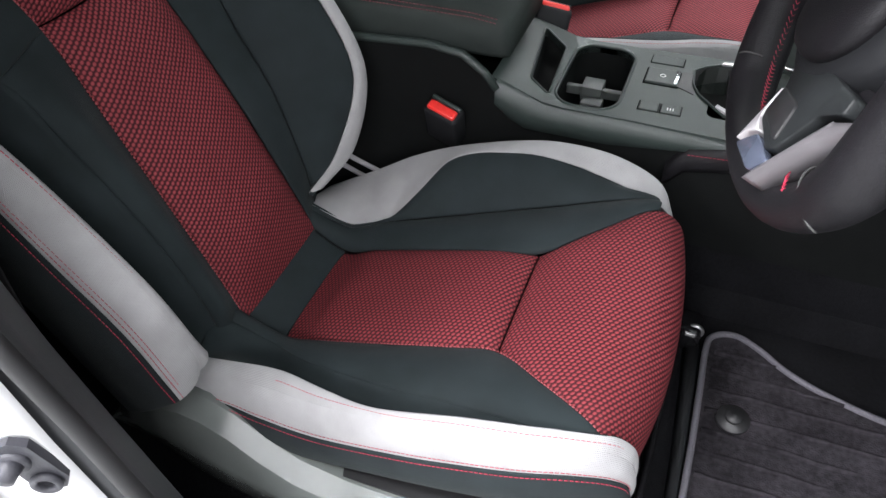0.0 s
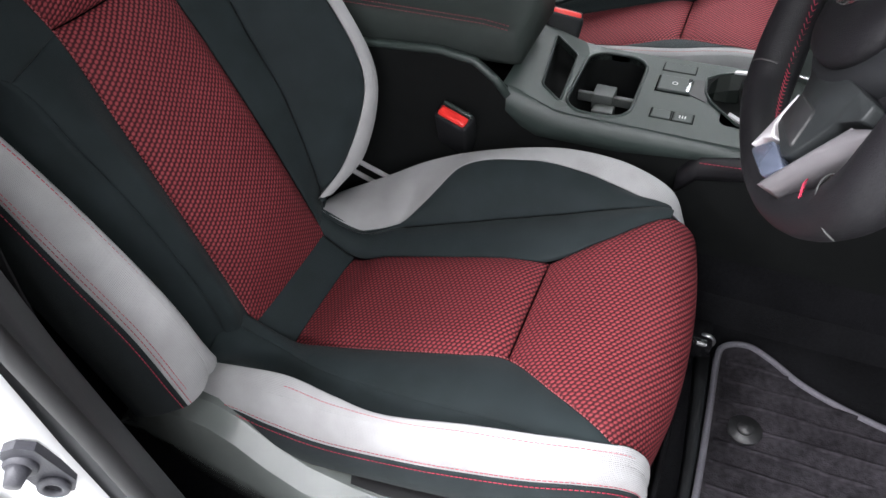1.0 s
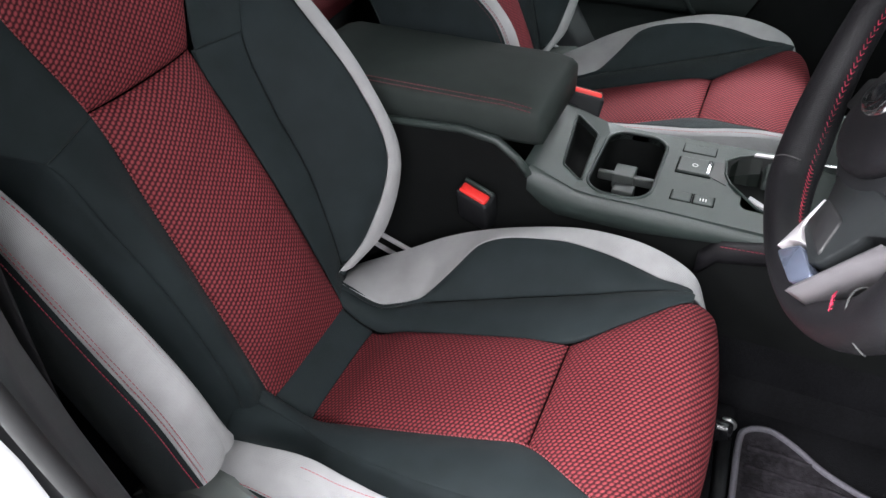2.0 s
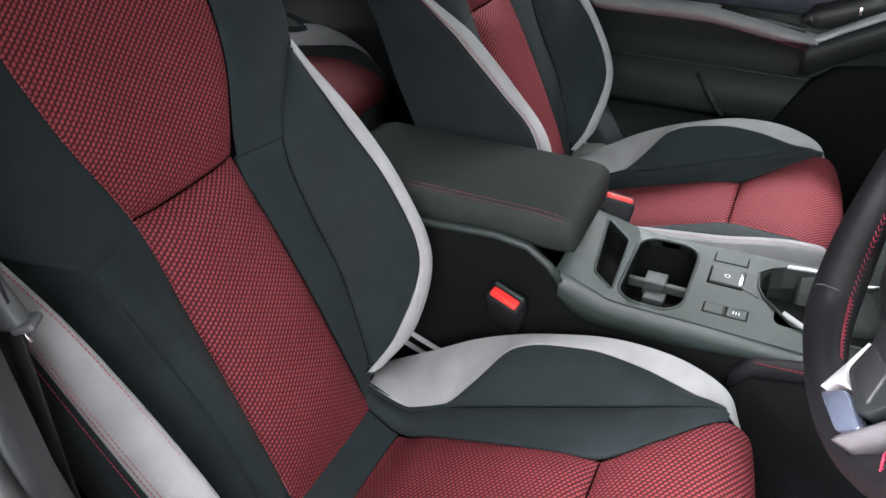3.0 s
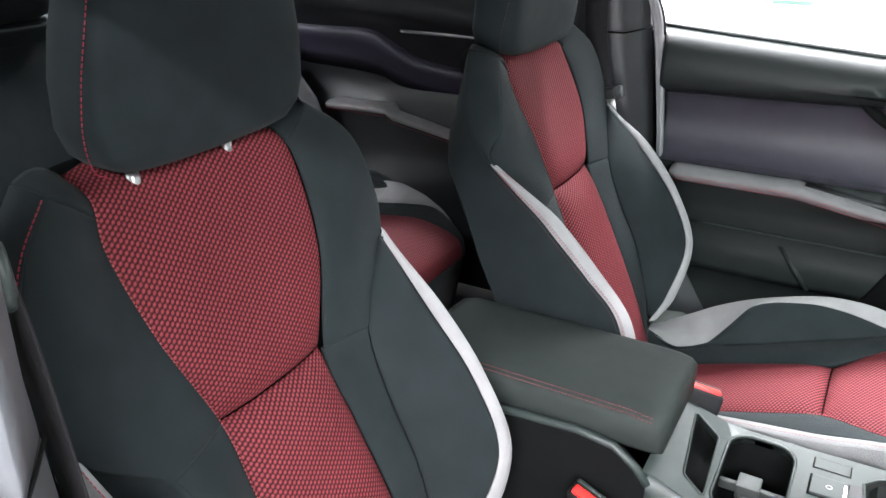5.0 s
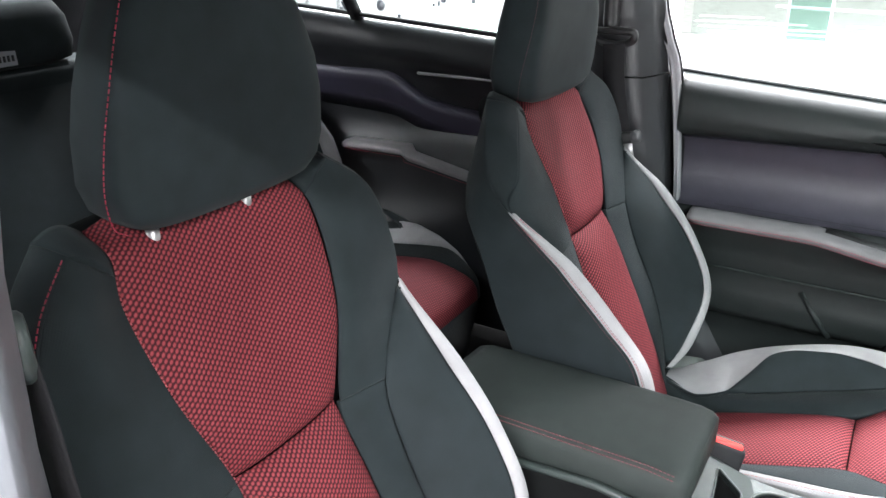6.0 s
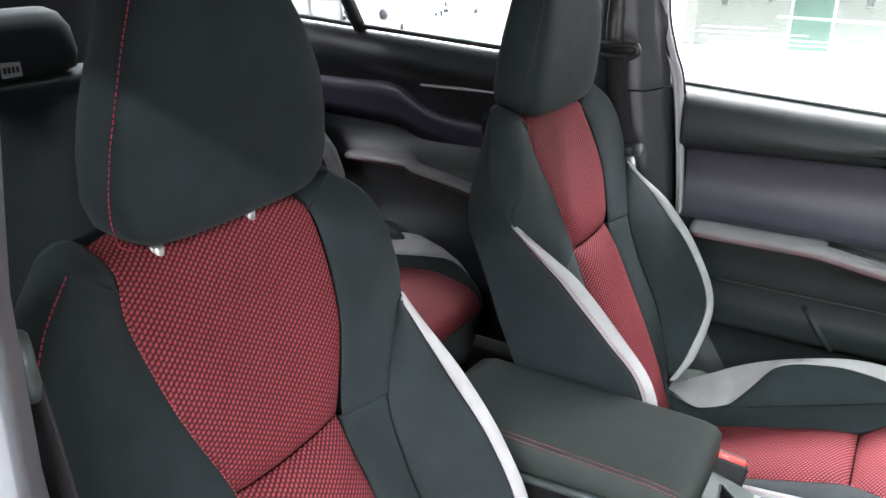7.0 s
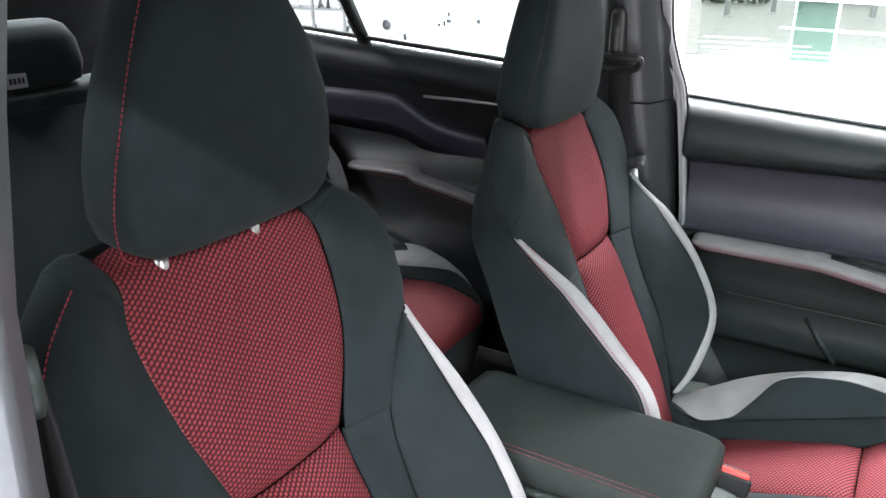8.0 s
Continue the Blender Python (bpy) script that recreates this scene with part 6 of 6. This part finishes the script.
# ---- floor strip ahead of the driver seat ----
strip = thing("floor_strip", (0.21, 0.05, 0.412), "black plastic wiring cover on the floor ahead of the seat", "floor cover")
part("cover", loft([[(x0, y, 0.410), (x0 + 0.004, y, 0.424), (x1 - 0.004, y, 0.424), (x1, y, 0.410)] for x0, x1, y in ((0.196, 0.220, 0.17), (0.202, 0.223, 0.10), (0.208, 0.226, 0.0), (0.212, 0.227, -0.12), (0.214, 0.227, -0.26))]), HARD_PLASTIC, strip)
part("ring", tube([(0.206 + 0.010 * math.cos(a), 0.178, 0.440 + 0.010 * math.sin(a)) for a in [2 * math.pi * k / 18 for k in range(18)]], 0.0030, 8, True), METAL_GREY, strip, "steel ring")
part("flap", loft([[(0.178, y, 0.412), (0.180, y, 0.470 - d), (0.184, y, 0.472 - d), (0.188, y, 0.412)] for y, d in ((0.15, 0.0), (0.0, 0.01), (-0.10, 0.02))]), CARPET, strip)

# ---- floor mat ----
mat = thing("floor_mat", (0.35, 0.0, 0.412), "black ribbed carpet mat with grey bound edge", "floor mat")
edge_k = spline([(0.228, -0.26, 0), (0.230, -0.05, 0), (0.228, 0.08, 0), (0.226, 0.165, 0), (0.233, 0.192, 0), (0.262, 0.203, 0), (0.295, 0.188, 0), (0.335, 0.160, 0), (0.390, 0.138, 0), (0.47, 0.120, 0), (0.60, 0.112, 0)])
out = [edge_k(10 * i / 60) for i in range(61)]
loop = [(p.x, p.y) for p in out] + [(0.62, -0.28), (0.235, -0.28)]


def mat_z(x, y=0):
    return 0.422 + max(0, x - 0.50) * 0.55


part("pad", prism(loop, lambda x, y: mat_z(x) - 0.008, lambda x, y: mat_z(x)), MAT_PILE, mat, smooth=False)
part("binding", tube([(p.x, p.y, mat_z(p.x) + 0.001) for p in out], 0.0045, 8), MAT_EDGE, mat, "grey bound edge")
rng = random.Random(4)
for k in range(13):
    y = 0.165 - 0.033 * k
    xe = 0.236 + 0.002
    xend = 0.60
    if y > 0.11:
        xend = float(np.interp(y, (0.11, 0.12, 0.138, 0.160, 0.188), (0.59, 0.455, 0.378, 0.325, 0.285)))
    pts = [(xe + (xend - xe) * i / 14, y + rng.uniform(-0.0015, 0.0015), mat_z(xe + (xend - xe) * i / 14) + 0.0005) for i in range(15)]
    part("rib", tube(pts, 0.0045, 6, squash=0.8), MAT_PILE, mat)
stud = part("fixing_stud", tube([(0.273, 0.060, 0.420), (0.273, 0.060, 0.428)], 0.021, 24), BLACK_PLASTIC, mat, "round black fixing stud")
part("stud_knob", tube([(0.273, 0.060, 0.427), (0.273, 0.060, 0.433)], 0.010, 16), BLACK_PLASTIC, stud)

# ---- rear bench ----
bench = thing("rear_bench", (-1.1, CX, 0.42), "black rear bench with red insert and silver trim", "rear seat")
ys = [-0.28 + 1.29 * i / 42 for i in range(43)]


def bench_rise(y):
    d = abs(y - CX) / 0.64
    return 0.035 * max(0, d - 0.55) ** 1.5 * 3 - 0.012 * math.exp(-((y - CX) / 0.10) ** 2)


def bench_row(y):
    r = bench_rise(y)
    fx = -0.695 - 2.4 * max(0, abs(y - CX) / 0.64 - 0.72) ** 1.5
    return [Vector(p) for p in ((-1.32, y, 0.665 + r * 0.5), (-1.20, y, 0.680 + r), (-1.00, y, 0.705 + r), (min(-0.86, fx - 0.11), y, 0.726 + r), (min(-0.79, fx - 0.055), y, 0.728 + r), (fx - 0.015, y, 0.705 + r * 0.8), (fx, y, 0.665), (fx - 0.012, y, 0.60), (fx - 0.05, y, 0.45))]


def bench_panel(y0, y1, u0, u1, mat_, name, label=""):
    rows = Rows()
    rows.turned = True
    for s in steps(10, 0.02):
        f = spline(bench_row(y0 + (y1 - y0) * s))
        rows.append([f(u0 + (u1 - u0) * t) for t in steps(18, 0.015)])
    return part(name, panel(rows), mat_, bench, label)


bench_panel(-0.27, -0.17, 0, 5.3, BLACK_CLOTH, "side_panel")
bench_panel(-0.17, 0.18, 0, 6.0, RED_MESH, "insert", "red and black mesh insert")
bench_panel(0.18, 0.55, 0, 6.0, BLACK_CLOTH, "middle_panel")
bench_panel(0.55, 0.815, 0, 6.0, RED_MESH, "insert", "red and black mesh insert")
bench_panel(0.815, 0.985, 0, 6.0, BLACK_CLOTH, "side_panel")
bench_panel(-0.27, 1.02, 6.0, 8, BLACK_CLOTH, "front_skirt")
rows = []
for i in range(19):
    u = 1.5 + 4.2 * i / 18
    rows.append([spline(bench_row(y))(u) + Vector((0.004, 0, h)) for y, h in ((0.872, 0.002), (0.886, 0.007), (0.910, 0.009), (0.938, 0.006), (0.955, -0.004))])
part("corner_trim", panel(rows, sink=0.002, skirt=0.004), SILVER_CLOTH, bench, "silver-grey corner trim")
back = [[(-1.28 - 0.28 * t - 0.03 * math.sin(math.pi * t), y, 0.66 + 0.50 * t) for t in [k / 10 for k in range(11)]] for y in ys]
part("backrest", panel(back, sink=0, skirt=0), BLACK_CLOTH, bench)
bolster, strip = [], []
for z, x in ((0.70, -1.205), (0.78, -1.208), (0.85, -1.218), (0.91, -1.240), (0.98, -1.300), (1.06, -1.385), (1.13, -1.480), (1.16, -1.540)):
    bolster.append([(x - 0.16, 0.900, z), (x - 0.035, 0.925, z), (x - 0.008, 0.955, z), (x - 0.002, 0.985, z), (x - 0.010, 1.012, z), (x - 0.05, 1.028, z), (x - 0.16, 1.028, z)])
    strip.append([(x - 0.003, 0.962, z), (x + 0.003, 0.972, z), (x + 0.005, 0.985, z), (x + 0.001, 1.002, z), (x - 0.008, 1.016, z)])
part("side_bolster", loft(bolster), BLACK_CLOTH, bench)
part("bolster_trim", panel(strip, sink=0.002, skirt=0.004), SILVER_CLOTH, bench, "silver-grey bolster trim")
part("backrest_top", new_box((-1.66, -0.28, 1.10), (-1.545, 1.01, 1.165), 0.02, 3), BLACK_CLOTH, bench)


def rear_headrest(y, label):
    secs = []
    for z, hw, hd in ((1.165, 0.10, 0.03), (1.175, 0.13, 0.045), (1.21, 0.138, 0.05), (1.26, 0.130, 0.048), (1.29, 0.110, 0.04), (1.302, 0.085, 0.025)):
        secs.append([(-1.58 + hd * math.copysign(abs(math.cos(a)) ** 0.5, math.cos(a)), y + hw * math.copysign(abs(math.sin(a)) ** 0.5, math.sin(a)), z) for a in [2 * math.pi * k / 28 for k in range(28)]])
    return part("headrest", loft(secs), BLACK_CLOTH, bench, label)


rear_headrest(0.405, "black rear headrest")
rear_headrest(-0.06, "black rear headrest")
rear_headrest(0.80, "black rear headrest")
tag = part("tag", new_box((-1.537, 0.352, 1.175), (-1.531, 0.394, 1.207), 0.001), LABEL_GREY, bench, "small pale cloth tag")
for k in range(4):
    part("tag_mark", new_box((-1.531, 0.356 + 0.009 * k, 1.184), (-1.5300, 0.361 + 0.009 * k, 1.196)), SOFT_PLASTIC, tag)

# ---- hall around the car ----
def setting(name, bm, mat_, label, category):
    return tagged(part(name, bm, mat_, smooth=False), label, category, kind="structure")


setting("ground", new_box((-60, -14, -0.05), (60, 90, 0.0)), HALL_FLOOR, "white glossy showroom floor", "floor")
# unseen wall, with an opening added for the daylight lamp
for lo_, hi_ in (((-14.2, -9.2, 0), (-5.0, -9.0, 4.8)), ((5.0, -9.2, 0), (14.2, -9.0, 4.8)), ((-5.0, -9.2, 0), (5.0, -9.0, 0.9)), ((-5.0, -9.2, 3.6), (5.0, -9.0, 4.8))):
    setting("hall_wall", new_box(lo_, hi_), HALL_WALL, "unseen white showroom wall round an opening added for light", "wall")
setting("hall_wall", new_box((14.0, -9.0, 0), (14.2, 9.6, 4.8)), HALL_WALL, "white showroom wall", "wall")
setting("hall_wall", new_box((-14.2, -9.0, 0), (-14.0, 9.6, 4.8)), HALL_WALL, "white showroom wall", "wall")
setting("hall_wall", new_box((-14.0, 9.45, 0), (-2.62, 9.6, 4.8)), HALL_WALL, "white showroom wall beside the glass front", "wall")
setting("hall_ceiling", new_box((-14.2, -9.2, 4.8), (14.2, 9.6, 4.9)), HALL_WALL, "white showroom ceiling", "ceiling")
setting("pavement", new_box((-9.0, 10.25, 0.0), (9.0, 21.0, 0.012)), ASPHALT, "grey-green paving outside the showroom", "pavement")
for x0, x1, y0, w in ((-3.05, -2.10, 12.30, 0.17), (-2.95, -1.40, 11.62, 0.16), (-2.75, -0.9, 11.02, 0.16), (-2.5, -0.4, 10.55, 0.14), (-0.9, 0.9, 11.7, 0.15), (-0.3, 1.6, 10.9, 0.15)):
    stripe = thing("pavement_stripe", ((x0 + x1) / 2, y0, 0.012), "white painted stripe on the grey paving", "road marking", "stripes on the paving")
    part("paint", new_box((x0, y0 - w / 2, 0.012), (x1, y0 + w / 2, 0.016)), MARK_WHITE, stripe, smooth=False)
kerb = thing("kerb", (0.5, 13.6, 0.012), "pale kerb line along the paving", "kerb")
part("stone", loft([[(x, y, 0.012), (x, y + 0.02, 0.05), (x, y + 0.14, 0.05), (x, y + 0.16, 0.012)] for x, y in ((-2.2, 13.9), (0.0, 13.3), (4.0, 12.6))]), MARK_WHITE, kerb)


def glass_leaf(a, b, height, label):
    """A frameless glass door leaf between two points of the floor."""
    ob = thing("glass_door", ((a[0] + b[0]) / 2, (a[1] + b[1]) / 2, 0), label, "glass door", "glass doors")
    d = Vector((b[0] - a[0], b[1] - a[1], 0))
    n = Vector((-d.y, d.x, 0)).normalized() * 0.006
    A, B, up = Vector((*a, 0.012)), Vector((*b, 0.012)), Vector((0, 0, height))
    g = part("pane", loft([[p - n, p + n, p + n + up, p - n + up] for p in (A, B)]), SCREEN_GLASS, ob, "green tinted pane", smooth=False)
    g.visible_shadow = False
    for p in (A, B):
        e = d.normalized() * 0.010
        part("edge", loft([[p - n * 1.3 - e, p + n * 1.3 - e, p + n * 1.3 + e, p - n * 1.3 + e], [p - n * 1.3 - e + up, p + n * 1.3 - e + up, p + n * 1.3 + e + up, p - n * 1.3 + e + up]]), EDGE_GREEN if p is A else MARK_WHITE, ob, smooth=False)
    part("bottom_rail", loft([[p - n * 1.5 - Vector((0, 0, 0.012)), p + n * 1.5 - Vector((0, 0, 0.012)), p + n * 1.5 + Vector((0, 0, 0.012)), p - n * 1.5 + Vector((0, 0, 0.012))] for p in (A, B)]), EDGE_GREEN, ob, smooth=False)
    return ob


glass_leaf((-1.238, 8.552), (-0.848, 8.797), 2.4, "open green tinted glass door of the showroom front")
setting("floor_guide", loft([[(x - 0.010, y - 0.010, 0.0), (x + 0.010, y + 0.010, 0.0), (x + 0.008, y + 0.008, 0.010), (x - 0.008, y - 0.008, 0.010)] for x, y in ((-1.238, 8.552), (-0.799, 8.085))]), METAL_GREY, "metal door guide in the showroom floor", "floor guide")
# planting and posts beyond the paving
rng = random.Random(11)


def hedge(x0, x1, y, h, label):
    ob = thing("hedge", ((x0 + x1) / 2, y, 0), label, "hedge")
    bm = bmesh.new()
    for k in range(900):
        c = Vector((rng.uniform(x0, x1), y + rng.uniform(-0.35, 0.35), rng.uniform(0.02, 1) ** 0.8 * h * rng.uniform(0.8, 1.08)))
        r = rng.uniform(0.05, 0.11)
        a = Vector((rng.uniform(-1, 1), rng.uniform(-1, 1), rng.uniform(-1, 1))).normalized() * r
        b = a.orthogonal().normalized() * r * 0.6
        bm.faces.new([bm.verts.new(c + v) for v in (-a, b, a, -b)])
    part("leaves", bm, LEAVES, ob, smooth=False)
    return ob


for x0, x1, y, h in ((-4.9, -3.4, 19.5, 0.9), (-3.0, -1.2, 20.5, 1.1), (-0.6, 1.6, 20.0, 1.0), (2.0, 5.0, 20.3, 1.2)):
    hedge(x0, x1, y, h, "clipped green hedge beyond the paving")
for x, y, r in ((-3.55, 16.0, 0.06), (-2.85, 17.0, 0.05), (-2.45, 17.5, 0.07), (-1.0, 16.5, 0.06), (0.5, 16.0, 0.08)):
    post = thing("post", (x, y, 0), "pale steel post standing on the paving", "post", "posts outside")
    part("shaft", tube([(x, y, 0.012), (x, y, 2.6)], r, 12), POST_GREY, post)
    part("foot", tube([(x, y, 0.012), (x, y, 0.03)], r * 1.5, 12), POST_GREY, post)

# exhibits behind the car
machine = thing("display_machine", (-4.9, 7.3, 0), "white display machine with a round dark port", "machine")
part("body", new_box((-5.95, 7.02, 0.30), (-4.05, 8.0, 1.35), 0.04, 3), HALL_WALL, machine, "white painted housing")
part("plinth", new_box((-5.80, 7.06, 0.0), (-4.15, 7.95, 0.30), 0.01), HALL_WALL, machine)
part("port_ring", tube([(-5.425 + 0.062 * math.cos(a), 7.012, 0.555 + 0.062 * math.sin(a)) for a in [2 * math.pi * k / 24 for k in range(24)]], 0.010, 8, True), METAL_GREY, machine)
part("port", tube([(-5.425, 7.00, 0.555), (-5.425, 7.06, 0.555)], 0.055, 24), STRIKER_GREY, machine, "round dark port")
for x, z, w, h in ((-5.37, 0.42, 0.10, 0.012), (-5.17, 0.43, 0.03, 0.07), (-4.63, 0.60, 0.015, 0.06), (-4.57, 0.63, 0.05, 0.035), (-4.70, 0.585, 0.02, 0.03), (-4.35, 0.665, 0.06, 0.012), (-4.28, 0.62, 0.07, 0.010), (-4.19, 0.64, 0.035, 0.045), (-4.57, 0.70, 0.02, 0.05), (-4.9, 0.345, 0.14, 0.016), (-4.62, 0.335, 0.16, 0.020)):
    part("fitting", new_box((x - w / 2, 6.995, z - h / 2), (x + w / 2, 7.03, z + h / 2), 0.003), STRIKER_GREY if h > 0.02 else METAL_GREY, machine)
plinth = thing("display_plinth", (-3.7, 6.9, 0), "pale green display plinth with a small model", "plinth")
part("block", new_box((-4.40, 6.55, 0.0), (-3.2, 6.95, 0.375), 0.008), PALE_GREEN, plinth)
part("model", loft([[(x, 6.70, 0.375), (x, 6.70, 0.375 + h), (x, 6.85, 0.375 + h * 0.9), (x, 6.85, 0.375)] for x, h in ((-4.24, 0.02), (-4.21, 0.09), (-4.14, 0.10), (-4.09, 0.05), (-4.04, 0.02))]), PALE_GREEN, plinth)
rack = thing("rod_rack", (-7.2, 8.0, 0), "low metal rack with rods and small parts", "rack")
part("shelf", new_box((-8.4, 7.8, 0.22), (-6.15, 8.25, 0.27), 0.004), METAL_GREY, rack)
part("shelf", new_box((-8.4, 7.8, 0.60), (-6.15, 8.25, 0.625), 0.004), METAL_GREY, rack)
for k in range(5):
    part("upright", new_box((-8.38 + 0.545 * k, 7.82, 0.0), (-8.35 + 0.545 * k, 7.86, 1.1), 0.003), METAL_GREY, rack)
for k in range(46):
    x = rng.uniform(-8.3, -6.2)
    z0 = rng.choice((0.27, 0.27, 0.625))
    part("rod", tube([(x, rng.uniform(7.85, 8.1), z0), (x + rng.uniform(-0.03, 0.03), 7.95, z0 + rng.uniform(0.05, 0.24))], rng.uniform(0.006, 0.024), 8), rng.choice((METAL_GREY, STRIKER_GREY, CHROME, BLACK_PLASTIC)), rack)
